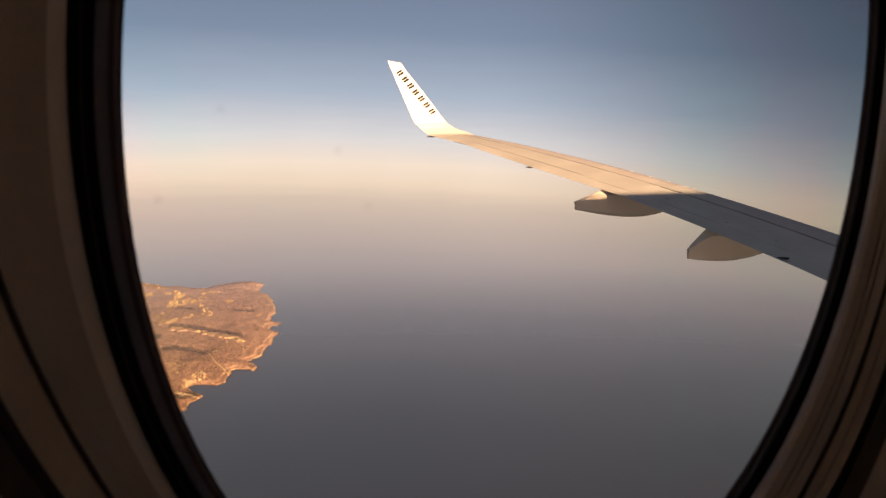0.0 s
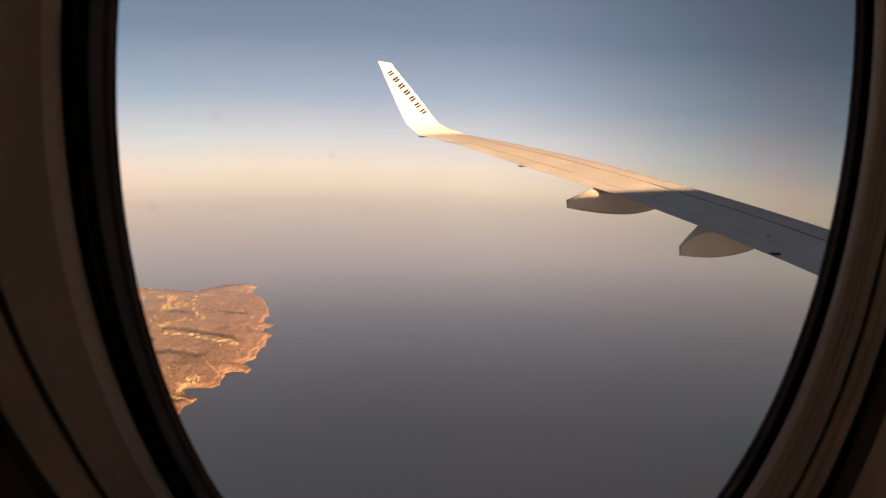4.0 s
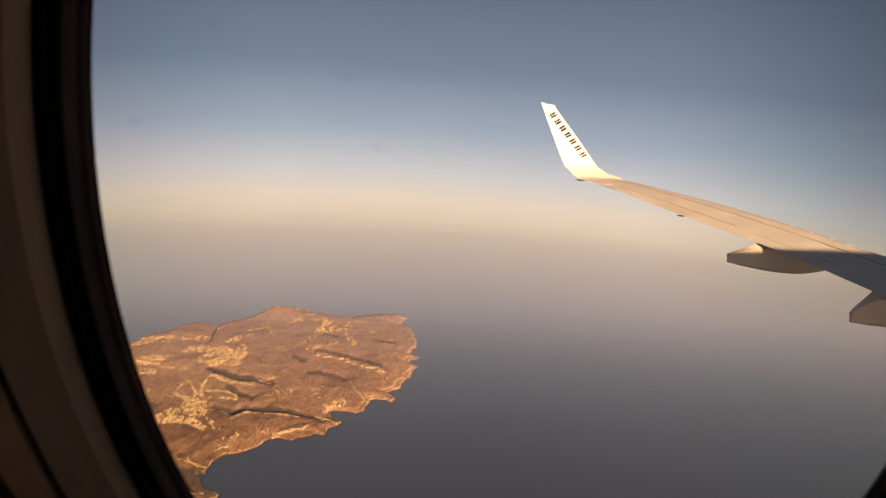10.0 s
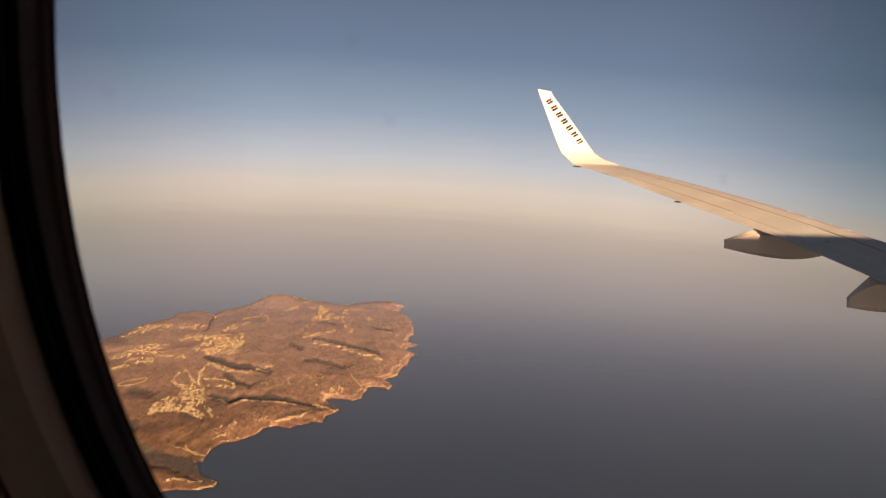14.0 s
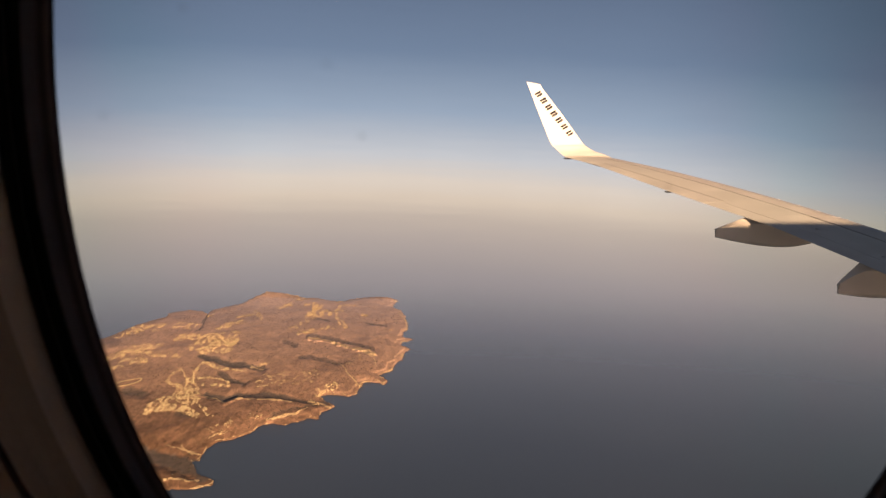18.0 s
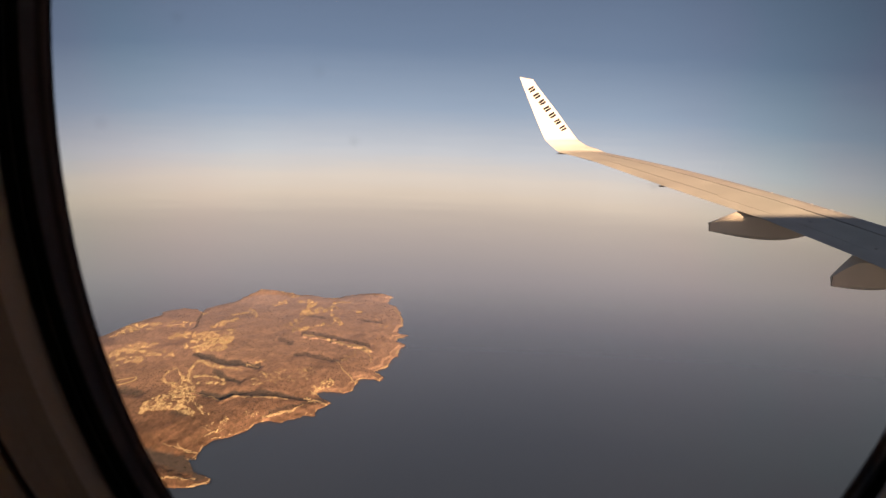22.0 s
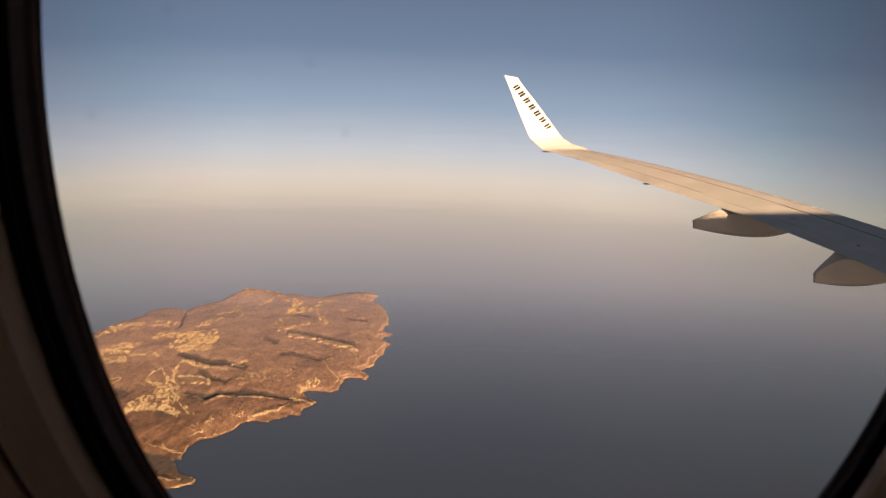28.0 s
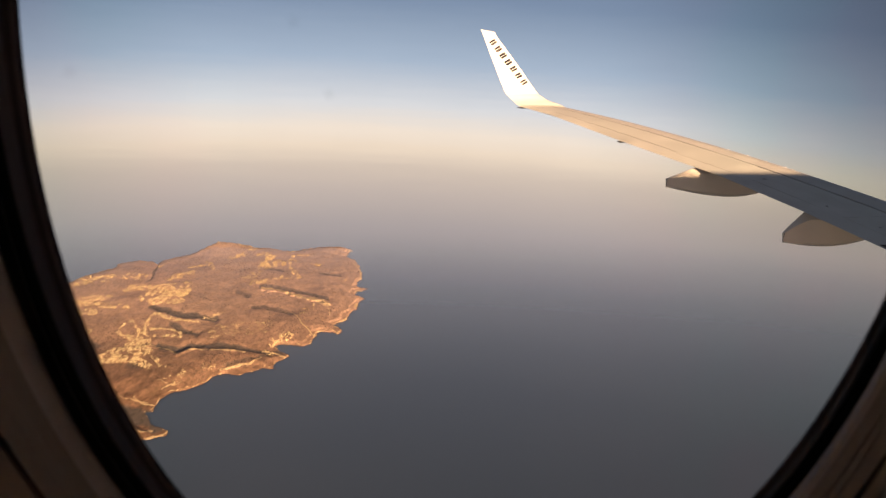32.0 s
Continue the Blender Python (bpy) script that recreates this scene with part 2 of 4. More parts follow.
# ---- island ----
# plan of the coast, then valleys, ridges and bare rock, placed to fit the camera's view: points, half-width and depth,
# height or strength
COAST_FAR = ((-355, 975), (-352, 1094), (-345, 1184), (-335, 1240), (-326, 1266), (-322, 1313), (-315, 1371), (-303, 1416), (-288, 1450),
             (-291, 1497), (-275, 1529), (-254, 1534), (-240, 1543), (-228, 1495), (-224, 1489), (-226, 1553), (-214, 1587), (-194, 1632),
             (-179, 1686), (-164, 1745), (-140, 1760), (-120, 1765), (-84, 1763), (-65, 1739), (-38, 1736), (-18, 1703), (4, 1708), (43, 1753),
             (72, 1770), (98, 1766), (119, 1733))
COAST_EAST = ((109, 1691), (102, 1639), (111, 1579), (117, 1514), (116, 1441), (110, 1374), (99, 1334), (95, 1296), (110, 1284), (98, 1257),
              (91, 1223), (99, 1192), (90, 1163), (85, 1126), (73, 1087), (66, 1048), (55, 1027), (49, 1014), (58, 987), (52, 969), (45, 983),
              (36, 982), (28, 975), (25, 947), (19, 922), (12, 912), (-1, 916), (-12, 920), (-18, 910), (-15, 895), (-8, 880), (-2, 865))
COAST_NEAR = ((-8, 851), (-15, 842), (-16, 820), (-28, 820), (-34, 807), (-41, 805), (-47, 795), (-56, 800), (-66, 796), (-72, 788), (-76, 773),
              (-84, 760), (-91, 751), (-100, 746), (-105, 734), (-108, 724), (-110, 704), (-110, 689), (-115, 688), (-107, 666), (-104, 657),
              (-96, 649), (-90, 643), (-91, 633), (-96, 629), (-100, 623), (-109, 624), (-118, 625), (-126, 619), (-143, 603), (-171, 583),
              (-210, 578), (-267, 639), (-334, 788))
VALLEYS = (((-13, 877), (-25, 878), (-42, 882), (-60, 891), (-78, 898), (-96, 904), (-107, 901), (-115, 882), (-127, 890), (-138, 904), 2.6, 3.5),
           ((-174, 1096), (-154, 1076), (-133, 1053), (-112, 1042), (-90, 1027), 3.1, 3.2),
           ((-137, 1001), (-119, 968), (-103, 949), 2.5, 2.4),
           ((-265, 871), (-245, 863), (-227, 850), (-209, 822), 3.1, 2.2),
           ((-245, 817), (-221, 806), (-198, 791), (-184, 774), 4, 2.8),
           ((-224, 919), (-212, 914), (-199, 897), 3.6, 2.2),
           ((-228, 762), (-210, 736), (-190, 718), (-171, 706), (-148, 697), (-125, 686), (-106, 667), (-99, 655), 5.1, 6),
           ((-225, 1495), (-218, 1410), (-209, 1324), (-211, 1302), 2.2, 1.6),
           ((-50, 1102), (-36, 1107), (-22, 1089), (-4, 1069), 2.8, 1.8),
           ((-46, 1262), (-22, 1261), (5, 1226), (28, 1197), (48, 1164), 2.8, 2),
           ((-78, 1220), (-59, 1182), 3.1, 1.5),
           ((-23, 862), (-37, 845), (-53, 831), (-62, 818), 1.6, 1.2),
           ((44, 1397), (76, 1378), 2.7, 1),
           ((-151, 826), (-136, 813), 3.2, 1.2),
           ((-45, 1446), (-16, 1418), 2.8, 1))
RIDGES = (((-44, 1239), (-21, 1232), (-4, 1202), (20, 1161), (38, 1142), (47, 1123), 2.4, 1.7),
          ((-146, 896), (-132, 892), (-120, 875), (-111, 854), (-107, 869), (-99, 881), (-82, 877), (-64, 871), (-47, 863), 1.2, 1.1),
          ((-66, 801), (-57, 814), (-48, 821), (-39, 829), (-30, 848), 1.1, 0.8),
          ((-128, 639), (-121, 643), (-114, 639), (-107, 636), (-102, 642), 1.1, 0.8),
          ((-90, 1024), (-117, 1028), (-142, 1043), 1.3, 0.8))
ROCK = (((-44, 1243), (-21, 1237), (-4, 1202), (20, 1161), (38, 1142), (47, 1123), 2.3, 1),
        ((27, 1162), (44, 1127), 3.7, 1),
        ((46, 1104), (46, 1059), 1.0, 0.7),
        ((-148, 898), (-133, 894), (-121, 880), (-112, 857), (-107, 871), (-99, 881), (-82, 880), (-64, 874), (-47, 868), 1.1, 1),
        ((-66, 803), (-57, 816), (-48, 821), (-39, 831), (-30, 850), 1.1, 0.9),
        ((-128, 639), (-121, 643), (-114, 639), (-107, 636), (-102, 642), 0.8, 0.9),
        ((-115, 612), (-100, 611), (-90, 621), 1.0, 0.8),
        ((-1, 1073), (7, 1038), (12, 1000), (24, 959), 0.9, 0.8),
        ((-103, 623), (-98, 630), (-90, 628), 1.0, 0.7),
        ((-16, 901), (-1, 900), (12, 896), (21, 919), 1.5, 1),
        ((28, 956), (39, 965), (55, 961), 1.9, 1),
        ((51, 1003), (67, 1044), (81, 1095), 2.0, 0.9),
        ((84, 1134), (96, 1161), 2.2, 0.9),
        ((92, 1241), (105, 1247), 2.4, 0.8),
        ((107, 1541), (115, 1473), (109, 1359), 2.1, 0.8),
        ((-30, 880), (-15, 874), (-6, 855), 1.1, 0.9),
        ((-98, 732), (-90, 737), (-81, 744), 1.3, 1),
        ((-74, 757), (-64, 779), (-52, 781), 1.0, 0.8),
        ((-47, 778), (-32, 793), (-16, 803), 1.0, 0.9),
        ((-14, 824), (-5, 840), 1.2, 0.9),
        ((-106, 709), (-108, 690), 1.4, 0.6),
        ((-141, 723), (-128, 714), (-116, 712), 0.7, 0.5),
        ((-106, 1046), (-90, 1030), 0.8, 0.5),
        ((-118, 768), (-107, 760), (-107, 742), 0.7, 0.4),
        ((110, 1713), (118, 1724), 2.2, 0.7),
        ((-207, 1535), (-217, 1497), (-214, 1455), 1.3, 0.6),
        ((-129, 721), (-120, 709), (-111, 706), 0.8, 0.6),
        ((-175, 689), (-168, 682), 0.7, 0.6),
        ((-110, 733), (-110, 750), (-96, 766), 0.6, 0.6),
        ((-108, 676), (-109, 726), 0.9, 0.6))
COAST = COAST_FAR + COAST_EAST + COAST_NEAR
HILLS = ((-148, 1710, 11.0, 56, 90), (-75, 1640, 2.5, 40, 60), (75, 1710, 4.0, 40, 60), (-275, 1410, 2.5, 25, 50), (-175, 1130, 2.0, 60, 60))


def lattice(seed):
    return np.random.default_rng(seed).random((64, 64))


def value_noise(x, y, seed):
    g = lattice(seed)
    xi, yi = np.floor(x).astype(int), np.floor(y).astype(int)
    fx, fy = x - xi, y - yi
    fx, fy = fx * fx * (3 - 2 * fx), fy * fy * (3 - 2 * fy)
    a, b = g[xi % 64, yi % 64], g[(xi + 1) % 64, yi % 64]
    c, d = g[xi % 64, (yi + 1) % 64], g[(xi + 1) % 64, (yi + 1) % 64]
    return (a * (1 - fx) + b * fx) * (1 - fy) + (c * (1 - fx) + d * fx) * fy - 0.5


def fbm(x, y, size, seed, octaves=5):
    return sum(value_noise(x / size * 2 ** k, y / size * 2 ** k, seed + k) / 2 ** k for k in range(octaves))


def seg_dist(x, y, a, b):
    ax, ay, bx, by = *a, *b
    u = np.clip(((x - ax) * (bx - ax) + (y - ay) * (by - ay)) / ((bx - ax) ** 2 + (by - ay) ** 2), 0, 1)
    return np.hypot(x - ax - u * (bx - ax), y - ay - u * (by - ay))


def inland(x, y):
    """Distance from the coast, positive on land."""
    d, inside = np.full(x.shape, 1e9), np.zeros(x.shape, bool)
    for a, b in zip(COAST, COAST[1:] + COAST[:1]):
        d = np.minimum(d, seg_dist(x, y, a, b))
        cross = (a[1] > y) != (b[1] > y)
        inside ^= cross & (x < (b[0] - a[0]) * (y - a[1]) / (b[1] - a[1] + 1e-9) + a[0])
    return np.where(inside, d, -d)


def line_dist(x, y, line):
    """Distance from a crooked line over ground that is drawn out along y as the low view sees it."""
    k = -SEA / (sum(q[1] for q in line) / len(line))
    return np.min([seg_dist(x, y * k, (a[0], a[1] * k), (b[0], b[1] * k)) for a, b in zip(line, line[1:])], axis=0)


def terrain(x, y):
    far = np.clip(y / 1000, 0.6, 1.5)
    wx = x + far * (3.0 * fbm(x, y * 0.4, 22, 3) + 2.6 * fbm(x, y * 0.4, 6, 13, 3))
    wy = y + far * far * (9 * fbm(x, y * 0.4, 22, 23) + 7 * fbm(x, y * 0.4, 6, 33, 3))
    sd = inland(wx, wy)
    s = np.clip(sd / 2.4, 0, 1)
    h = 0.5 * s * s * (3 - 2 * s) + 1.3 * np.clip(sd / 22, 0, 1) + 2.6 * np.clip(sd / 50, 0, 1) + 2.4 * np.clip(sd, 0, 30) / 30 * fbm(x, y * 0.6, 90, 41)
    h += 0.9 * np.clip(sd / 15, 0, 1) * fbm(x, y * 0.4, 24, 61)
    h += 0.3 * np.clip(sd / 8, 0, 1) * fbm(x, y * 0.4, 7, 81, 3)
    for hx, hy, up, rx, ry in HILLS:
        h += up * np.exp(-((x - hx) / rx) ** 2 - ((y - hy) / ry) ** 2) * np.clip(sd / 20, 0, 1)
    # low scarps that run along the shore in places
    shelf = np.clip((sd - 6 - 5 * fbm(x, y * 0.5, 22, 161, 3)) / 1.5, 0, 1)
    h += 1.0 * shelf * shelf * (3 - 2 * shelf) * np.clip(4 * fbm(x, y * 0.5, 60, 171, 2) + 0.3, 0, 1)
    for *line, width, up in RIDGES:
        e = np.clip((width - line_dist(wx, wy, line) + 2.0 * fbm(x, y * 0.4, 10, 71, 3)) / 1.2, 0, 1)
        h += up * e * e * (3 - 2 * e) * np.clip(sd / 4, 0, 1)
    for *line, width, depth in VALLEYS:
        h -= 0.65 * depth * np.exp(-(line_dist(wx, wy, line) / (1.4 * width)) ** 2) * np.clip(sd / 6, 0, 1)
    return np.where(sd > 0, np.maximum(h, 0.25 * np.clip(sd, 0, 1)), np.maximum(sd * 0.3, -3.0))


xs, ys = np.arange(-400, 150, 1.05), np.arange(545, 1880, 2.0)
gx, gy = np.meshgrid(xs, ys)
gz = terrain(gx, gy)
keep = gz > -0.3
quad = keep[:-1, :-1] | keep[1:, :-1] | keep[:-1, 1:] | keep[1:, 1:]
ids = np.arange(gx.size).reshape(gx.shape)
faces = np.stack([ids[:-1, :-1], ids[:-1, 1:], ids[1:, 1:], ids[1:, :-1]], -1)[quad]
used = np.unique(faces)
remap = np.full(gx.size, -1)
remap[used] = np.arange(len(used))
me = bpy.data.meshes.new("island")
me.from_pydata(np.stack([gx, gy, gz + SEA], -1).reshape(-1, 3)[used].tolist(), [], remap[faces].tolist())
me.polygons.foreach_set("use_smooth", [True] * len(me.polygons))
# valley shade and scrub put into the ground colour as one dark mask
green, lit_bare_rock = np.zeros(gx.shape), np.zeros(gx.shape)
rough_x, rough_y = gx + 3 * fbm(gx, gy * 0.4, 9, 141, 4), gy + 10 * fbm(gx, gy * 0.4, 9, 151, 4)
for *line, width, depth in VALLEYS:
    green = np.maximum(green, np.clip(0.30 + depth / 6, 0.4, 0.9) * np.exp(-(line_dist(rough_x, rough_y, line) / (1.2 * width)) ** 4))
# bare limestone along scarps and shore, its sunlit faces put into the pale tone
fray_x, fray_y = gx + 1.6 * fbm(gx, gy * 0.4, 5, 241, 3), gy + 6 * fbm(gx, gy * 0.4, 5, 251, 3)
for *line, width, share in ROCK:
    lit_bare_rock = np.maximum(lit_bare_rock, share * np.clip(1.25 - line_dist(fray_x, fray_y, line) / width, 0, 1))
shore = inland(fray_x, fray_y)
lit_bare_rock = np.maximum(lit_bare_rock, 0.90 * np.exp(-((shore - 0.9) / 0.65) ** 2) * np.clip(0.75 + 2.2 * fbm(gx, gy * 0.4, 14, 261, 3), 0, 1))
me.attributes.new("scrub_and_shade", "FLOAT", "POINT").data.foreach_set("value", green.reshape(-1)[used])
me.attributes.new("lit_bare_rock", "FLOAT", "POINT").data.foreach_set("value", lit_bare_rock.reshape(-1)[used])

land = bpy.data.materials.new("dry_island_ground")
land.use_nodes = True
n, l = land.node_tree.nodes, land.node_tree.links
p = n["Principled BSDF"]
p.inputs["Roughness"].default_value, p.inputs["Specular IOR Level"].default_value = 0.95, 0.1
geo = n.new("ShaderNodeNewGeometry")
field, scrub, broad, fine = n.new("ShaderNodeTexVoronoi"), n.new("ShaderNodeTexNoise"), n.new("ShaderNodeTexNoise"), n.new("ShaderNodeTexNoise")
field.inputs["Scale"].default_value, scrub.inputs["Scale"].default_value = 0.17, 0.17
broad.inputs["Detail"].default_value = 6
broad.inputs["Scale"].default_value, fine.inputs["Scale"].default_value = 0.012, 0.45
scrub.inputs["Detail"].default_value = 5
ground_map = n.new("ShaderNodeMapping")
ground_map.inputs["Scale"].default_value = (1.0, 0.32, 1.0)
l.new(geo.outputs["Position"], ground_map.inputs[0])
for q in (field, scrub, broad, fine):
    l.new(ground_map.outputs[0], q.inputs["Vector"])


def colors(fac, a, b, lo=0.0, hi=1.0):
    r = n.new("ShaderNodeValToRGB")
    r.color_ramp.elements[0].position, r.color_ramp.elements[1].position = lo, hi
    r.color_ramp.elements[0].color, r.color_ramp.elements[1].color = (*a, 1), (*b, 1)
    l.new(fac, r.inputs[0])
    return r.outputs[0]


def blend(fac, a, b, kind="MIX"):
    q = n.new("ShaderNodeMix")
    q.data_type, q.blend_type = "RGBA", kind
    if isinstance(fac, float):
        q.inputs[0].default_value = fac
    else:
        l.new(fac, q.inputs[0])
    l.new(a, q.inputs[6])
    l.new(b, q.inputs[7])
    return q.outputs[2]


sep = n.new("ShaderNodeSeparateColor")
l.new(field.outputs["Color"], sep.inputs[0])
base = colors(sep.outputs[0], (0.33, 0.225, 0.158), (0.64, 0.44, 0.305))
base = blend(0.5, base, colors(broad.outputs["Fac"], (0.41, 0.272, 0.19), (0.66, 0.445, 0.308), 0.33, 0.67))
base = blend(colors(scrub.outputs["Fac"], (0, 0, 0), (0.26, 0.26, 0.26), 0.54, 0.70), base, colors(fine.outputs["Fac"], (0.10, 0.078, 0.05), (0.19, 0.135, 0.085)))
base = blend(colors(fine.outputs["Fac"], (0, 0, 0), (0.6, 0.6, 0.6), 0.55, 0.70), base, colors(sep.outputs[1], (0.34, 0.25, 0.16), (0.54, 0.41, 0.28)))
speck = n.new("ShaderNodeTexNoise")
speck.inputs["Scale"].default_value, speck.inputs["Detail"].default_value = 0.55, 3
l.new(ground_map.outputs[0], speck.inputs["Vector"])
base = blend(colors(speck.outputs["Fac"], (0.22, 0.22, 0.22), (0, 0, 0), 0.34, 0.48), base, colors(fine.outputs["Fac"], (0.08, 0.065, 0.04), (0.15, 0.11, 0.07)))
# terrace walls and tracks between the fields
walls = n.new("ShaderNodeTexVoronoi")
walls.feature = "DISTANCE_TO_EDGE"
walls.inputs["Scale"].default_value = 0.085
warp = n.new("ShaderNodeVectorMath")
warp.operation = "MULTIPLY_ADD"
warp.inputs[1].default_value = (9, 9, 0)
l.new(scrub.outputs["Color"], warp.inputs[0])
l.new(ground_map.outputs[0], warp.inputs[2])
l.new(warp.outputs[0], walls.inputs["Vector"])
base = blend(colors(walls.outputs["Distance"], (0.45, 0.45, 0.45), (0, 0, 0), 0.02, 0.075), base, colors(sep.outputs[1], (0.16, 0.11, 0.07), (0.56, 0.42, 0.27), 0.35, 0.65))
hollow = n.new("ShaderNodeTexNoise")
hollow.inputs["Scale"].default_value, hollow.inputs["Detail"].default_value, hollow.inputs["Roughness"].default_value = 0.045, 8, 0.7
l.new(ground_map.outputs[0], hollow.inputs["Vector"])
base = blend(colors(hollow.outputs["Fac"], (0.38, 0.38, 0.38), (0, 0, 0), 0.34, 0.52), base, colors(fine.outputs["Fac"], (0.13, 0.095, 0.062), (0.22, 0.155, 0.10)))
# haze put into the ground colour: darker near by, paler towards the far end
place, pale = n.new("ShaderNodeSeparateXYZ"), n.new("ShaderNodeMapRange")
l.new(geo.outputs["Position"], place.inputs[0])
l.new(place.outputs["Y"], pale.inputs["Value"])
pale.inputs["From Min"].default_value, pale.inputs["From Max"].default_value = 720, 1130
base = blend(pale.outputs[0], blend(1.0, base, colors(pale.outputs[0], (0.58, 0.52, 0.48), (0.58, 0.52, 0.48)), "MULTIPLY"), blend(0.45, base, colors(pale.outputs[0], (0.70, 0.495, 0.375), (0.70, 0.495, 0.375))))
# dark valley floors: their shade and scrub painted into the colour
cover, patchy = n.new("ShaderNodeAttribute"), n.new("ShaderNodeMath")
cover.attribute_name = "scrub_and_shade"
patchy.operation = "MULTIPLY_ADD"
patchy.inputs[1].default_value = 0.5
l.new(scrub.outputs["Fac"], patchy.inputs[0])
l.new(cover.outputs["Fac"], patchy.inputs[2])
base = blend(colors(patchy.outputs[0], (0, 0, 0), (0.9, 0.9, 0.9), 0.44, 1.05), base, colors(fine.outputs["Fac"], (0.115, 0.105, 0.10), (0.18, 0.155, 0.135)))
nz = n.new("ShaderNodeSeparateXYZ")
l.new(geo.outputs["Normal"], nz.inputs[0])
steep = colors(nz.outputs["Z"], (0.5, 0.5, 0.5), (0, 0, 0), 0.66, 0.88)
crag = n.new("ShaderNodeTexNoise")
crag.inputs["Scale"].default_value, crag.inputs["Detail"].default_value = 0.16, 6
l.new(geo.outputs["Position"], crag.inputs["Vector"])
bare = n.new("ShaderNodeMath")
bare.operation = "MULTIPLY"
l.new(steep, bare.inputs[0])
l.new(colors(crag.outputs["Fac"], (0.1, 0.1, 0.1), (1, 1, 1), 0.44, 0.58), bare.inputs[1])
base = blend(bare.outputs[0], base, colors(fine.outputs["Fac"], (0.52, 0.38, 0.23), (0.76, 0.58, 0.35)))
crust = n.new("ShaderNodeAttribute")
crust.attribute_name = "lit_bare_rock"
base = blend(colors(crust.outputs["Fac"], (0, 0, 0), (0.95, 0.95, 0.95), 0.25, 0.5), base, colors(fine.outputs["Fac"], (0.60, 0.45, 0.26), (0.86, 0.68, 0.40), 0.3, 0.7))
# small plots, each a little lighter or darker, and a greyer tone over all
plots = n.new("ShaderNodeTexVoronoi")
plots.inputs["Scale"].default_value = 0.42
l.new(ground_map.outputs[0], plots.inputs["Vector"])
tone = n.new("ShaderNodeSeparateColor")
l.new(plots.outputs["Color"], tone.inputs[0])
base = blend(1.0, base, colors(tone.outputs[0], (0.90, 0.86, 0.87), (1.26, 1.17, 1.17)), "MULTIPLY")
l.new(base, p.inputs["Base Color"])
bp = n.new("ShaderNodeBump")
bp.inputs["Strength"].default_value, bp.inputs["Distance"].default_value = 0.5, 0.6
l.new(fine.outputs["Fac"], bp.inputs["Height"])
l.new(bp.outputs[0], p.inputs["Normal"])
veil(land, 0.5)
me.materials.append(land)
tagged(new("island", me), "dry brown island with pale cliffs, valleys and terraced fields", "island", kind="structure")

# ---- aircraft fuselage round the camera ----
AXIS_Y, AXIS_Z, RADIUS = -1.87, 0.10, 2.3


def tube(radius, x0, x1, step, hole, thick):
    """A hollow tube along x; hole(x, y, z) tells which cells stay open."""
    bm = bmesh.new()
    angles = np.radians(np.arange(0, 360, 5.0))
    stations = np.arange(x0, x1 + step / 2, step)
    rows = [[[bm.verts.new((x, AXIS_Y + r * math.cos(a), AXIS_Z + r * math.sin(a))) for a in angles] for x in stations] for r in (radius, radius - thick)]
    k = len(angles)
    open_cell = {}
    for i in range(len(stations) - 1):
        for j in range(k):
            a = angles[j] + radians(2.5)
            open_cell[i, j] = hole(stations[i] + step / 2, AXIS_Y + radius * math.cos(a), AXIS_Z + radius * math.sin(a))
    for s in (0, 1):
        for (i, j), gone in open_cell.items():
            if not gone:
                q = rows[s]
                bm.faces.new((q[i][j], q[i + 1][j], q[i + 1][(j + 1) % k], q[i][(j + 1) % k]))
    for (i, j), gone in open_cell.items():
        if gone:
            continue
        for di, dj, e in ((-1, 0, ((i, j), (i, j + 1))), (1, 0, ((i + 1, j), (i + 1, j + 1))), (0, -1, ((i, j), (i + 1, j))), (0, 1, ((i, j + 1), (i + 1, j + 1)))):
            if open_cell.get((i + di, (j + dj) % k), True):
                (a, b), (c, d) = e
                bm.faces.new((rows[0][a][b % k], rows[0][c][d % k], rows[1][c][d % k], rows[1][a][b % k]))
    return bm


WIN_X, WIN_Z, WIN_A, WIN_B, WIN_N, WIN_TILT, WIN_Y = 0.1246, 0.0442, 0.1473, 0.2266, 2.07, 0.0882, 0.300


def fuselage_hole(x, y, z):
    if abs(x) > 7 and y < 0:
        return False
    if y > 0:
        return abs(x - WIN_X) < 0.26 and abs(z - WIN_Z) < 0.33
    return abs(z - 0.08) < 0.2 and y < -3 and (x % 0.5) < 0.25


fuselage = tagged(new("fuselage"), "white airliner fuselage tube with a row of windows", "aircraft body", kind="structure")
part("skin", tube(RADIUS, -8.0, 24.0, 0.25, fuselage_hole, 0.03), SKIN, fuselage)
part("lining", tube(RADIUS - 0.12, -8.0, 24.0, 0.25, fuselage_hole, 0.02), LINING, fuselage)
for x in (-8.0, 24.0):
    bm = bmesh.new()
    bmesh.ops.create_circle(bm, cap_ends=True, segments=48, radius=RADIUS - 0.01, matrix=pose(x, AXIS_Y, AXIS_Z, 0, 90, 0))
    part("bulkhead", bm, LINING, fuselage)
part("cabin_floor", box(31.8, 3.2, 0.06, pose(8.0, AXIS_Y, AXIS_Z - 1.2)), LINING, fuselage)


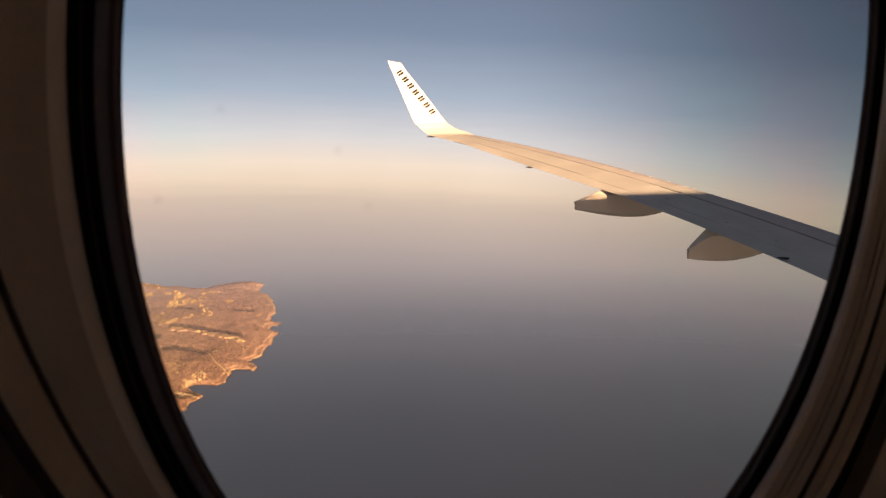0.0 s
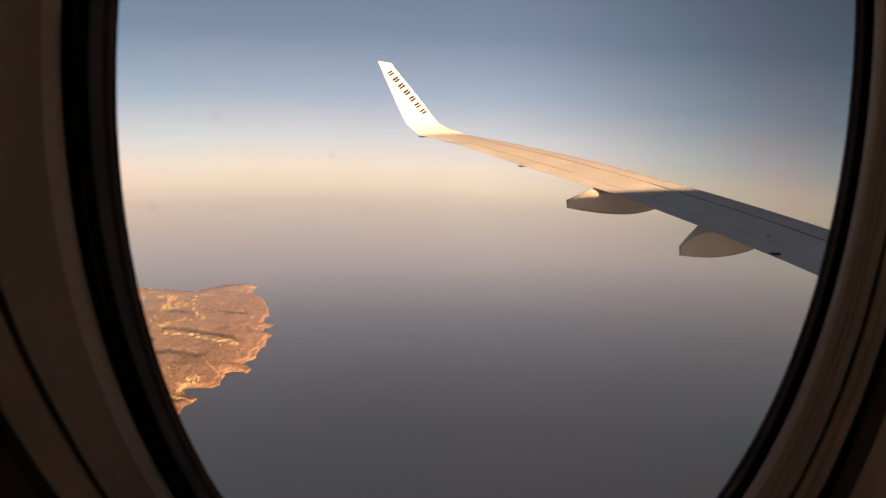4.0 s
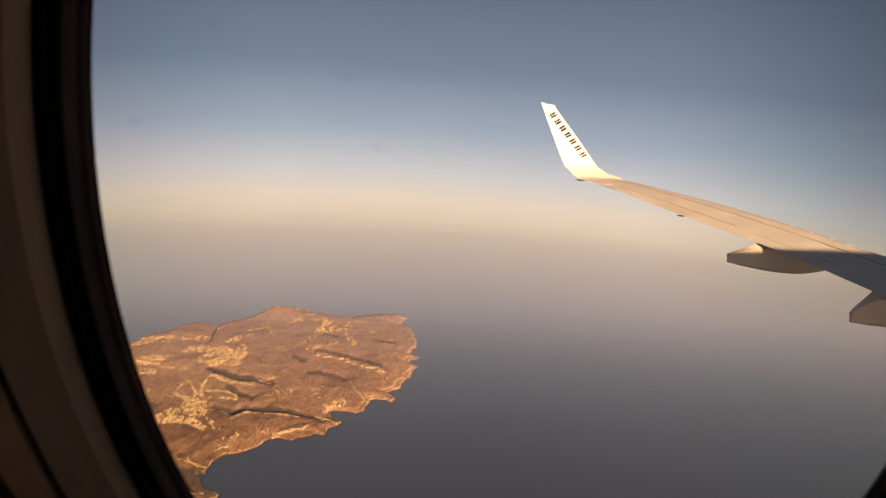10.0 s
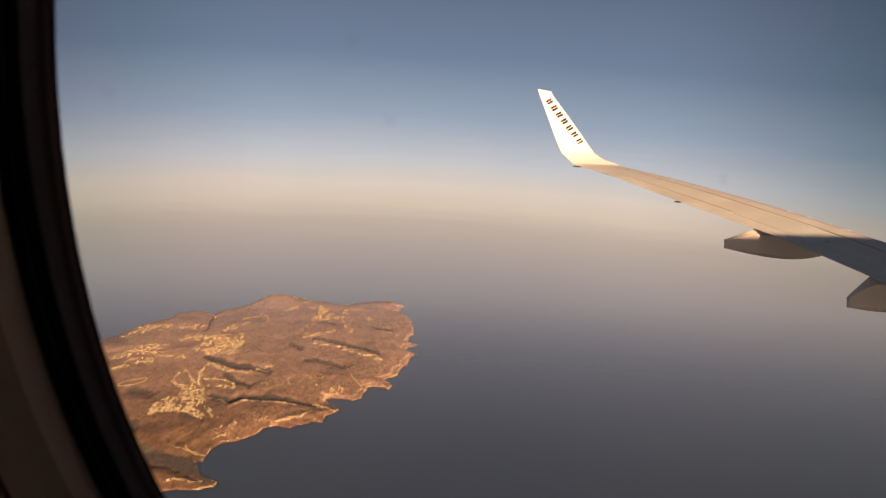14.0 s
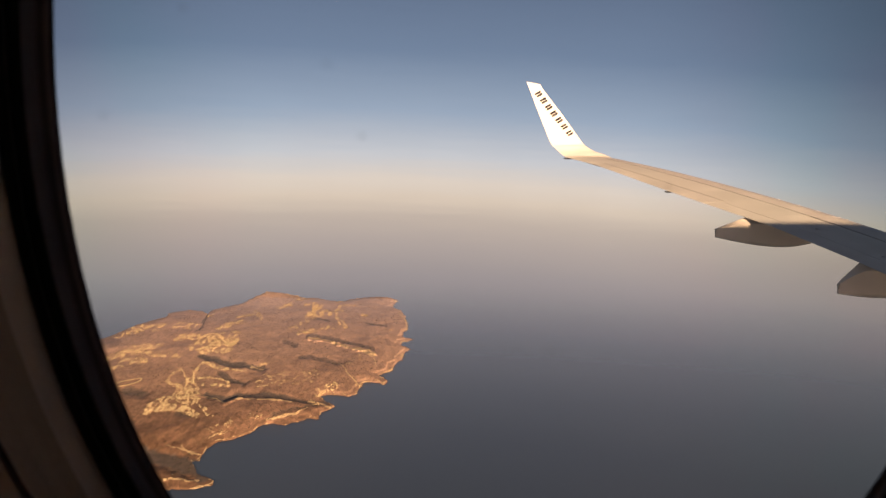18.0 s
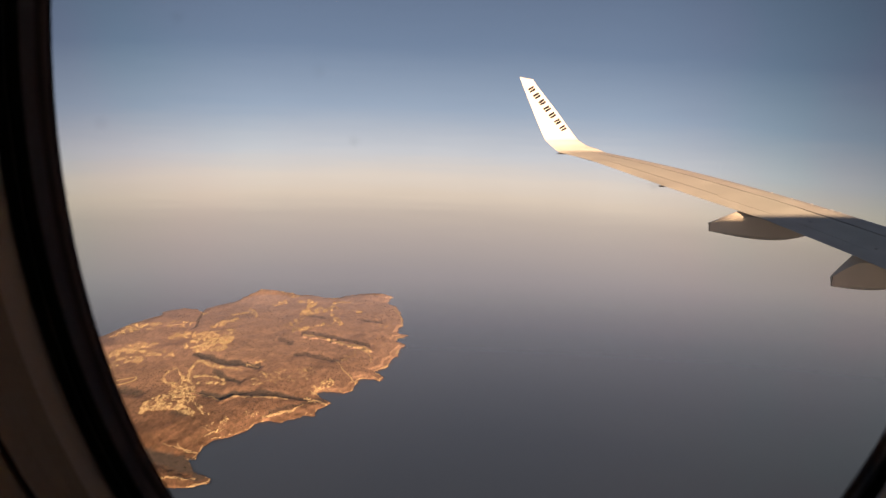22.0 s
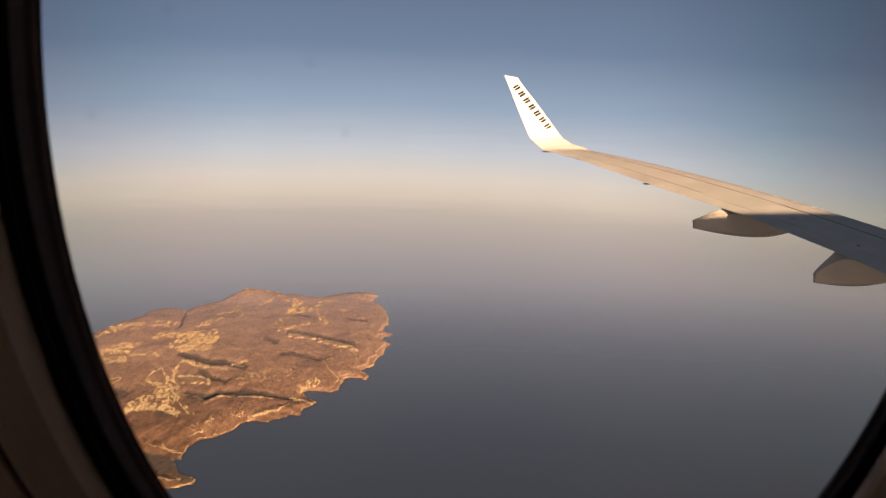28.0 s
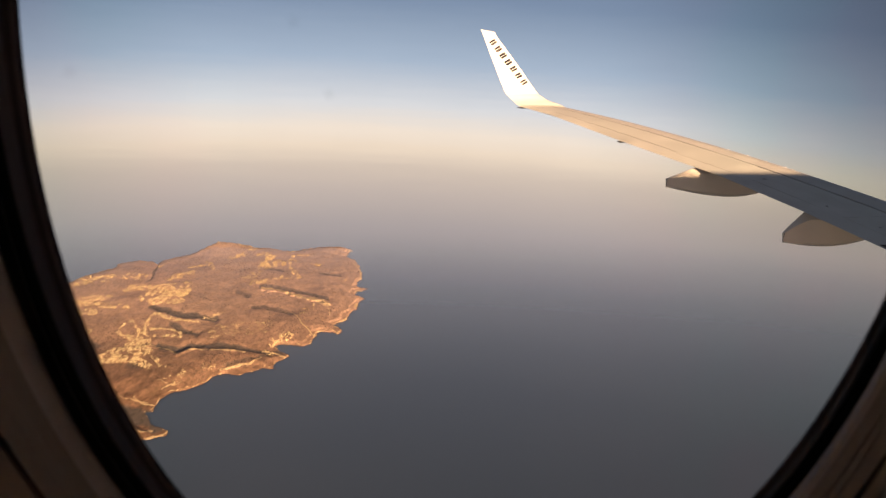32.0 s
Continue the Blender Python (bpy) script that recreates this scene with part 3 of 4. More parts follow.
# ---- cabin window ----
def oval(off, y, count=128):
    pts = []
    for k in range(count):
        a = 2 * math.pi * k / count
        c, s = math.cos(a), math.sin(a)
        r = (abs(c) ** WIN_N + abs(s) ** WIN_N) ** (-1 / WIN_N)
        # the rims are widened aft and narrowed forward to fit the camera's view
        wide = 0.0053 * max(0.0, math.cos(a - radians(155))) ** 2 * min(max(0.0, off) / 0.0139, max(0.0, (0.036 - off) / 0.022))
        wide -= 0.24 * max(0.0, math.cos(a)) * max(0.0, off)
        # and drawn together low on the aft side, also to fit it
        low_aft = min(1.0, max(0.0, (math.degrees(a) - 198) / 26)) * min(1.0, max(0.0, (300 - math.degrees(a)) / 50))
        wide += 0.004 * math.exp(-((math.degrees(a) - 195) / 12) ** 2) * (off > 0.03) - 0.34 * low_aft * max(0.0, off - 0.014)
        x, z = (WIN_A + off + wide) * r * c, (WIN_B + off + wide) * r * s
        pts.append((WIN_X + x * math.cos(WIN_TILT) + z * math.sin(WIN_TILT), y, WIN_Z - x * math.sin(WIN_TILT) + z * math.cos(WIN_TILT)))
    return pts


def ring(profile):
    """A closed rim: the profile is run round the oval."""
    rows = [oval(off, y) for off, y in profile]
    return loft(rows + rows[:1], caps=False)


def oval_seen(grow, y, sunk=0.0):
    """The oval grown by a margin and drawn towards the eye, so that rims at several depths line up in the camera's
    view; sunk on its forward side alone.
    """
    pts = []
    for k, (x, _, z) in enumerate(oval(grow, y)):
        yy = y + sunk * max(0.0, math.cos(2 * math.pi * k / 128))
        pts.append((x * yy / WIN_Y, yy, z * yy / WIN_Y))
    return pts


def rim(profile):
    rows = [oval_seen(*p) for p in profile]
    return loft(rows + rows[:1], caps=False)


window = tagged(new("window_1"), "oval cabin window with dark seals and plastic surround", "window", kind="structure")
pane_mat = bpy.data.materials.new("acrylic_pane")
pane_mat.use_nodes = True
n, l = pane_mat.node_tree.nodes, pane_mat.node_tree.links
n.remove(n["Principled BSDF"])
clear, gloss, mixer, fres = n.new("ShaderNodeBsdfTransparent"), n.new("ShaderNodeBsdfGlossy"), n.new("ShaderNodeMixShader"), n.new("ShaderNodeFresnel")
# faint rose and green tints towards the edges of the pane
place, tint_noise, forward, hue, tint_mix = n.new("ShaderNodeNewGeometry"), n.new("ShaderNodeTexNoise"), n.new("ShaderNodeSeparateXYZ"), n.new("ShaderNodeValToRGB"), n.new("ShaderNodeMix")
tint_noise.inputs["Scale"].default_value, tint_noise.inputs["Detail"].default_value = 22, 1
l.new(place.outputs["Position"], tint_noise.inputs["Vector"])
l.new(place.outputs["Position"], forward.inputs[0])
hue.color_ramp.elements[0].position, hue.color_ramp.elements[1].position = 0.36, 0.64
hue.color_ramp.elements[0].color, hue.color_ramp.elements[1].color = (0.935, 0.975, 0.96, 1), (0.98, 0.955, 0.955, 1)
l.new(tint_noise.outputs["Fac"], hue.inputs[0])
reach = n.new("ShaderNodeMapRange")
reach.inputs["From Min"].default_value, reach.inputs["From Max"].default_value = 0.05, 0.13
from_mid = n.new("ShaderNodeMath")
from_mid.operation = "SUBTRACT"
from_mid.inputs[1].default_value = 0.095
apart = n.new("ShaderNodeMath")
apart.operation = "ABSOLUTE"
l.new(forward.outputs["X"], from_mid.inputs[0])
l.new(from_mid.outputs[0], apart.inputs[0])
l.new(apart.outputs[0], reach.inputs["Value"])
tint_mix.data_type = "RGBA"
tint_mix.inputs[6].default_value = (0.97, 0.965, 0.96, 1)
l.new(reach.outputs[0], tint_mix.inputs[0])
l.new(hue.outputs[0], tint_mix.inputs[7])
l.new(tint_mix.outputs[2], clear.inputs[0])
gloss.inputs["Roughness"].default_value = 0.03
fres.inputs["IOR"].default_value = 1.12
l.new(fres.outputs[0], mixer.inputs[0])
l.new(clear.outputs[0], mixer.inputs[1])
l.new(gloss.outputs[0], mixer.inputs[2])
l.new(mixer.outputs[0], n["Material Output"].inputs["Surface"])
pane = part("pane", loft([oval(0.030, 0.314), oval(0.030, 0.318)]), pane_mat, window, "clear acrylic pane", smooth=False)
pane.visible_shadow = False
SMUDGE = bpy.data.materials.new("faint_smudge")
SMUDGE.use_nodes = True
n, l = SMUDGE.node_tree.nodes, SMUDGE.node_tree.links
p = n["Principled BSDF"]
p.inputs["Base Color"].default_value, p.inputs["Roughness"].default_value = (0.10, 0.10, 0.11, 1), 0.9
where, far, soft_edge, see, over = n.new("ShaderNodeTexCoord"), n.new("ShaderNodeVectorMath"), n.new("ShaderNodeMapRange"), n.new("ShaderNodeBsdfTransparent"), n.new("ShaderNodeMixShader")
far.operation = "LENGTH"
soft_edge.inputs["From Min"].default_value, soft_edge.inputs["From Max"].default_value = 0.0, 0.0022
soft_edge.inputs["To Min"].default_value, soft_edge.inputs["To Max"].default_value = 0.10, 0.0
l.new(where.outputs["Object"], far.inputs[0])
l.new(far.outputs["Value"], soft_edge.inputs["Value"])
l.new(soft_edge.outputs[0], over.inputs[0])
l.new(see.outputs[0], over.inputs[1])
l.new(p.outputs[0], over.inputs[2])
l.new(over.outputs[0], n["Material Output"].inputs["Surface"])
for x, z in ((0.008, 0.026), (-0.014, -0.006), (0.061, -0.009), (0.050, 0.012), (0.158, -0.020)):
    bm = bmesh.new()
    bmesh.ops.create_circle(bm, cap_ends=True, segments=20, radius=0.0024, matrix=pose(0, 0, 0, 90, 0, 0))
    spot = part("smudge", bm, SMUDGE, window, "faint grey smudge on the pane", smooth=False)
    spot.location = (x, 0.3132, z)
    spot.visible_shadow = False
part("pane_edge", rim(((0.0140, 0.3130), (0.0001, 0.3006), (0.0009, 0.3004), (0.0009, 0.305))), RUBBER, window, "black bead round the pane")
part("seal_edge", rim(((0.0007, 0.3035), (0.0008, 0.3000), (0.0014, 0.2996), (0.0020, 0.2997), (0.0021, 0.303))), SEAL_EDGE, window, "paler grey edge of the seal")
part("seal_groove", rim(((0.0019, 0.3035), (0.0020, 0.2999), (0.0036, 0.2996), (0.0037, 0.303))), SEAL_DARK, window)
part("inner_seal", rim(((0.0035, 0.3035), (0.0036, 0.2994), (0.0044, 0.2990), (0.0060, 0.2987), (0.0068, 0.2990), (0.0069, 0.304))), SEAL, window, "dark grey rubber seal")
part("gasket", rim(((0.0066, 0.3035), (0.0067, 0.3008), (0.0094, 0.3000), (0.0097, 0.2990), (0.0103, 0.2990), (0.0106, 0.2998), (0.0145, 0.2985), (0.0146, 0.303))), RUBBER, window, "black rubber gasket")
part("gasket_bead", rim(((0.0096, 0.3000), (0.0098, 0.2984), (0.0102, 0.2984), (0.0104, 0.3000))), BEAD, window)
part("reveal_lip", rim(((0.0134, 0.302), (0.0134, 0.2956), (0.0139, 0.2945), (0.0150, 0.2934), (0.0168, 0.2923), (0.0202, 0.2915), (0.0204, 0.296))), LIP, window, "rounded grey plastic lip")
part("reveal", rim(((0.0202, 0.296), (0.0203, 0.2916), (0.0214, 0.2913), (0.0264, 0.2905), (0.0268, 0.2904, 0.0009), (0.0272, 0.2904, 0.0009), (0.0276, 0.2903), (0.0306, 0.2899), (0.0310, 0.2898, 0.0010), (0.0314, 0.2897, 0.0010), (0.0318, 0.2896), (0.0384, 0.2884), (0.0390, 0.2890), (0.0392, 0.296))), PLASTIC, window, "grey-brown plastic reveal with fine grooves")
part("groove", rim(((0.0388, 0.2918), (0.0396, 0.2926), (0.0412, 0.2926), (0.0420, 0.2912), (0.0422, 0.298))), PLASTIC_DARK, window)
part("inner_frame", rim(((0.0415, 0.296), (0.0415, 0.2882), (0.0421, 0.2874), (0.0479, 0.2868), (0.0483, 0.2867, 0.0007), (0.0487, 0.2867, 0.0007), (0.0491, 0.2866), (0.0553, 0.2856), (0.0560, 0.2862), (0.0562, 0.296))), PLASTIC_WARM, window)
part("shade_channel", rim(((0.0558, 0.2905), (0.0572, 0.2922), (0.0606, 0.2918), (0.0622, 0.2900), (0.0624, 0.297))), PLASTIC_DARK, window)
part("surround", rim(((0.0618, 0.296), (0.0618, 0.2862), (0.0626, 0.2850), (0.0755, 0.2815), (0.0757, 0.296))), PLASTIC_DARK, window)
# added out of view to stop sky light leaking in round the trim
part("light_block_ring", ring(((0.055, 0.320), (0.055, 0.330), (0.26, 0.330), (0.26, 0.320))), RUBBER, window, "unseen black ring that blocks light behind the trim")
outer = [(WIN_X + 0.36 * c, 0.30, WIN_Z + 0.46 * s) for c, s in ((math.cos(2 * math.pi * k / 128), math.sin(2 * math.pi * k / 128)) for k in range(128))]
wall = [oval_seen(0.0745, 0.300), oval_seen(0.0745, 0.285), [(x, y - 0.02, z) for x, y, z in outer], outer]
tagged(part("wall_port", loft(wall + wall[:1], caps=False), PLASTIC), "plain cabin side wall panel round the window", "wall", kind="structure")

# ---- wing ----
def te_x(y):
    return 11.015 - 0.300 * y


def le_x(y):
    return 14.063 - 0.398 * y


def wing_z(y):
    return -0.00761 * y * y + 0.4584 * y - 5.104 if y > 7.5 else -2.094 - 0.05 * (7.5 - y)


def foil(c, side, y):
    """A point of the skin at the fraction c of the chord behind the leading edge."""
    chord = le_x(y) - te_x(y)
    t = 0.11 * 5 * (0.2969 * math.sqrt(c) - 0.126 * c - 0.3516 * c * c + 0.2843 * c ** 3 - 0.1036 * c ** 4)
    return (le_x(y) - c * chord, y, wing_z(y) + chord * (t * (0.55 if side > 0 else -0.75) + 0.01 * (1 - c)) - 0.06 * c * c * max(0.0, math.sin(math.pi * (y - 13.2) / 5.0)) * (13.2 < y < 18.2))


def strip(y0, y1, c0, c1, inset=0.0, steps=10):
    """A solid slice of the wing between two spans and two chord fractions."""
    rows = []
    for y in np.linspace(y0, y1, steps):
        cs = [c0 + (c1 - c0) * (0.5 - 0.5 * math.cos(math.pi * k / 10)) for k in range(11)]
        up, low = [foil(c, 1, y) for c in cs], [foil(c, -1, y) for c in cs[::-1]]
        rows.append([(x, yy, z - inset) for x, yy, z in up] + [(x, yy, z + inset) for x, yy, z in low])
    return loft(rows)


wing = tagged(new("wing"), "grey swept airliner wing with flap track fairings and white winglet", "aircraft wing")
TIP = 19.45
# core blackened so the gaps between panels look shaded
part("gap_core", strip(0.3, TIP - 0.05, 0.05, 0.93, 0.012), WING_DARK, wing, "near-black inner core for shade in the gaps")
for y0, y1 in ((0.4, 8.9), (8.905, 11.2), (11.205, 13.74), (13.752, 16.8), (16.804, TIP)):
    part("slat", strip(y0, y1, 0.0, 0.13), WING_EDGE, wing, "pale metal leading edge slat")
for y0, y1, c1 in ((0.4, 9.0, 0.357), (9.006, 13.73, 0.357), (13.732, TIP, 0.357)):
    part("upper_skin", strip(y0, y1, 0.135, c1), WING_FRONT, wing)
for y0, y1 in ((0.4, 9.6), (9.612, 11.3), (11.312, 13.0), (13.012, 13.74)):
    part("spoiler", strip(y0, y1, 0.388, 0.80), WING_GREY, wing)
part("rear_skin", strip(13.742, 14.848, 0.372, 0.80), WING_GREY, wing)
part("aileron_panel", strip(14.85, TIP, 0.376, 0.752), WING_GREY, wing)
part("flap", strip(0.4, 14.846, 0.8012, 1.0), WING_GREY, wing)
part("aileron", strip(14.853, 18.6, 0.762, 1.0), WING_GREY, wing)
part("tip_edge", strip(18.606, TIP, 0.754, 1.0), WING_GREY, wing)

# winglet: trailing and leading edge of each section
SECTIONS = (((5.18, 19.45, 0.933), (6.322, 19.45, 0.95)), ((5.14, 19.66, 1.0), (6.176, 19.65, 1.04)), ((5.10, 19.85, 1.085), (5.99, 19.87, 1.12)),
            ((5.03, 20.0, 1.19), (5.87, 20.06, 1.225)), ((4.965, 20.12, 1.30), (5.77, 20.2, 1.34)), ((4.79, 20.5, 1.893), (5.364, 20.55, 1.99)),
            ((4.52, 20.88, 2.74), (4.93, 20.88, 2.63)), ((4.493, 20.9, 2.82), (4.84, 20.91, 2.776)))


def curve_through(points, steps=4):
    """Points along a smooth curve through the given ones."""
    out = []
    for i in range(len(points) - 1):
        p0, p1, p2, p3 = (Vector(points[min(max(i + k, 0), len(points) - 1)]) for k in (-1, 0, 1, 2))
        for k in range(steps):
            t = k / steps
            out.append(0.5 * (2 * p1 + (p2 - p0) * t + (2 * p0 - 5 * p1 + 4 * p2 - p3) * t * t + (3 * p1 - p0 - 3 * p2 + p3) * t ** 3))
    return out + [Vector(points[-1])]


def winglet_rows():
    rows = []
    edges = list(zip(curve_through([q[0] for q in SECTIONS]), curve_through([q[1] for q in SECTIONS])))
    for i, (te, le) in enumerate(edges):
        nxt, prv = edges[min(i + 1, len(edges) - 1)], edges[max(i - 1, 0)]
        up = (nxt[0] + nxt[1] - prv[0] - prv[1]).normalized()
        nor = (le - te).cross(up).normalized()
        if nor.y > 0:
            nor = -nor
        thick = (le - te).length * min(0.05, 0.022 + 0.006 * i / 4)
        cs = [0.5 - 0.5 * math.cos(math.pi * k / 12) for k in range(13)]
        shape = [thick * 2.2 * (math.sqrt(1 - c) * c ** 0.8) for c in cs]
        rows.append([te.lerp(le, c) + nor * s for c, s in zip(cs, shape)] + [te.lerp(le, c) - nor * s for c, s in list(zip(cs, shape))[-2:0:-1]])
    return rows


blade = winglet_rows()
part("winglet_root", loft(blade[:3]), WING_GREY, wing)
winglet = part("winglet", loft(blade[2:]), WHITE, wing, "white upswept winglet with dark lettering")
# the airline's name as plain bars
a, b = Vector((4.779, 20.79, 2.503)), Vector((5.429, 20.323, 1.584))
along = (b - a).normalized()
b = b + along * 0.06
out = Vector((0.0, 1.0, -0.25)).normalized()
out = (out - along * out.dot(along)).normalized()
for k in range(7):
    f = Matrix.Translation(a.lerp(b, k / 6)) @ Matrix((along, out, along.cross(out))).transposed().to_4x4()
    for shift in (-0.035, 0.035):
        part("letter_bar", box(0.036, 0.13, 0.15, f @ Matrix.Translation((shift, 0, 0)), 0.004), NAVY, winglet, "dark blue letter mark")


def fairing(y, half, tail, join, low, end):
    """A canoe-shaped flap track fairing: tail is (x, top, bottom), the others are (x, z) along its side."""
    thing = new("flap_fairing")
    thing.parent = wing
    thing["label"] = "tapered brown-grey flap track fairing"
    rows = []
    for k in range(25):
        x = tail[0] + (end[0] - tail[0]) * k / 24
        rise = min(1.0, (x - tail[0]) / (join[0] - tail[0]))
        upper = tail[1] + (join[1] - tail[1]) * rise
        if x < low[0]:
            lower = tail[2] + (low[1] - tail[2]) * math.sin((x - tail[0]) / (low[0] - tail[0]) * math.pi / 2)
        else:
            lower = low[1] + (end[1] - low[1]) * ((x - low[0]) / (end[0] - low[0])) ** 2
        u = k / 24
        w = half * (0.12 + 0.88 * math.sin(min(1, u / 0.45) * math.pi / 2)) * (1 if u < 0.75 else 1 - 0.6 * ((u - 0.75) / 0.25) ** 2)
        mid, hh = (upper + lower) / 2, (upper - lower) / 2
        # undercut sides, a chamfer that opens from the tail on, a rounded keel
        crease = 0.96 - 0.46 * rise
        cut = max(0.3, 1 - math.tan(radians(20)) * 0.5 * (1 + crease) * hh / w)
        shape = [(cut, crease - 0.5 * (1 + crease)), (1.0, crease), (0.62, crease + 0.5 * (1 - crease)), (0.06, 1.0)]
        shape += [(-c, v) for c, v in shape[::-1]] + [(-0.75 * cut, -0.80), (-0.42 * cut, -0.95), (0.0, -1.0), (0.42 * cut, -0.95), (0.75 * cut, -0.80)]
        rows.append([(x, y + w * c, mid + hh * v) for c, v in shape])
    shell = part("shell", loft(rows), FAIRING, thing)
    shell.data.set_sharp_from_angle(angle=radians(17))
    mid = (tail[1] + tail[2]) / 2
    seam = [[(x + dx, y + (yy - y) * 1.04, mid + (z - mid) * 1.03) for x, yy, z in rows[0]] for dx in (-0.004, 0.008)]
    part("tail_seam", loft(seam, caps=False), FAIRING_RIM, thing, "dark seam round the blunt tail")
    return thing


fairing(13.90, 0.24, (6.375, -0.451, -0.597), (6.95, -0.222), (7.55, -0.737), (8.75, -0.36))
fairing(11.77, 0.24, (7.337, -1.148, -1.292), (7.69, -0.79), (7.98, -1.345), (9.28, -0.95))


# small fittings on the wing
for y in (13.75, 14.13, 14.52, 14.94):
    x, yy, z = foil(0.05, 1, y)
    part("vortex_generator", box(0.035, 0.005, 0.010, pose(x, yy, z + 0.004, 0, 0, 20), 0.0015), WING_EDGE, wing, "small pale vortex generator blade")
for y, s in ((15.85, 0.42), (19.4, 0.6)):
    bm = bmesh.new()
    bmesh.ops.create_uvsphere(bm, u_segments=16, v_segments=10, radius=1, matrix=pose(foil(1.0, -1, y)[0] + 0.02, y, foil(1.0, -1, y)[2] - 0.02) @ Matrix.Diagonal((0.20 * s, 0.03, 0.017, 1)))
    part("hinge_fairing", bm, WING_DARK, wing, "small dark hinge fairing on the trailing edge")

for y, c in ((10.92, 0.71), (11.76, 0.725), (13.04, 0.665)):
    x, yy, z = foil(c, 1, y)
    hinge = part("spoiler_hinge", box(0.06, 0.014, 0.012, pose(x, yy, z + 0.004, 0, 0, 25), 0.003), WING_EDGE, wing, "small spoiler hinge cover")
    part("hinge_gap", box(0.06, 0.012, 0.004, pose(x + 0.01, yy - 0.014, z + 0.001, 0, 0, 25)), WING_DARK, hinge)
# solid dark block stands in for the shaded slot at the track
x, yy, z = foil(0.95, 1, 10.37)
part("slot_patch", box(0.11, 0.16, 0.024, pose(x, yy, z - 0.004, 0, 0, 17), 0.006), WING_DARK, wing, "dark block in place of a shaded slot over the flap track")

# ---- towns ----
HOUSE = bpy.data.materials.new("limestone_houses")
HOUSE.use_nodes = True
n, l = HOUSE.node_tree.nodes, HOUSE.node_tree.links
p = n["Principled BSDF"]
p.inputs["Roughness"].default_value = 0.9
geo = n.new("ShaderNodeNewGeometry")
l.new(colors(geo.outputs["Random Per Island"], (0.40, 0.305, 0.18), (0.80, 0.635, 0.385)), p.inputs["Base Color"])
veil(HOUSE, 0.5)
rng = np.random.default_rng(7)


def town(line, width, density):
    """Blocks of flat-roofed houses in crooked rows along a line, with gaps for lanes and yards."""
    k = -SEA / (sum(q[1] for q in line) / len(line))
    (x0, x1), (y0, y1) = ((min(q[i] for q in line) - w, max(q[i] for q in line) + w) for i, w in ((0, 1.3 * width), (1, 1.3 * width / k)))
    far = 0.22 / k
    px, py = (a.ravel() for a in np.meshgrid(np.arange(x0, x1, 0.8 * far), np.arange(y0, y1, 2.0 * far * far)))
    px, py = px + rng.normal(0, 0.25, px.size), py + rng.normal(0, 0.7, px.size)
    d = line_dist(px + 2 * fbm(px, py * k, 8, 301, 2), py, line) / width
    lanes = np.abs(fbm(px / far, py * k / far, 3.3, 91, 2)) < 0.05 + 0.12 * density
    ok = lanes & (rng.random(px.size) < np.clip(1.5 - d * d, 0, 1) * (0.35 + 0.6 * density)) & (d < 1.15) & (inland(px, py) > 1.5)
    px, py = px[ok], py[ok]
    pz = terrain(px, py) + SEA
    verts, polys = [], []
    for x, y, z in zip(px, py, pz):
        sx, sy, sz, a = far * rng.uniform(0.22, 0.48), far * rng.uniform(0.4, 1.1), rng.uniform(0.2, 0.42), rng.choice((0.2, 0.45, -0.25)) + rng.normal(0, 0.06)
        c, s = math.cos(a), math.sin(a)
        at = len(verts)
        for h in (-1.0, sz):
            for i, j in ((-sx, -sy), (sx, -sy), (sx, sy), (-sx, sy)):
                verts.append((x + i * c - j * s, y + i * s + j * c, z + h))
        polys += [tuple(at + i for i in q) for q in ((0, 1, 5, 4), (1, 2, 6, 5), (2, 3, 7, 6), (3, 0, 4, 7), (4, 5, 6, 7))]
    me = bpy.data.meshes.new("town")
    me.from_pydata(verts, [], polys)
    me.materials.append(HOUSE)
    return tagged(new("town", me), "pale limestone houses of a village on the island", "town", group="towns on the island", kind="stuff")


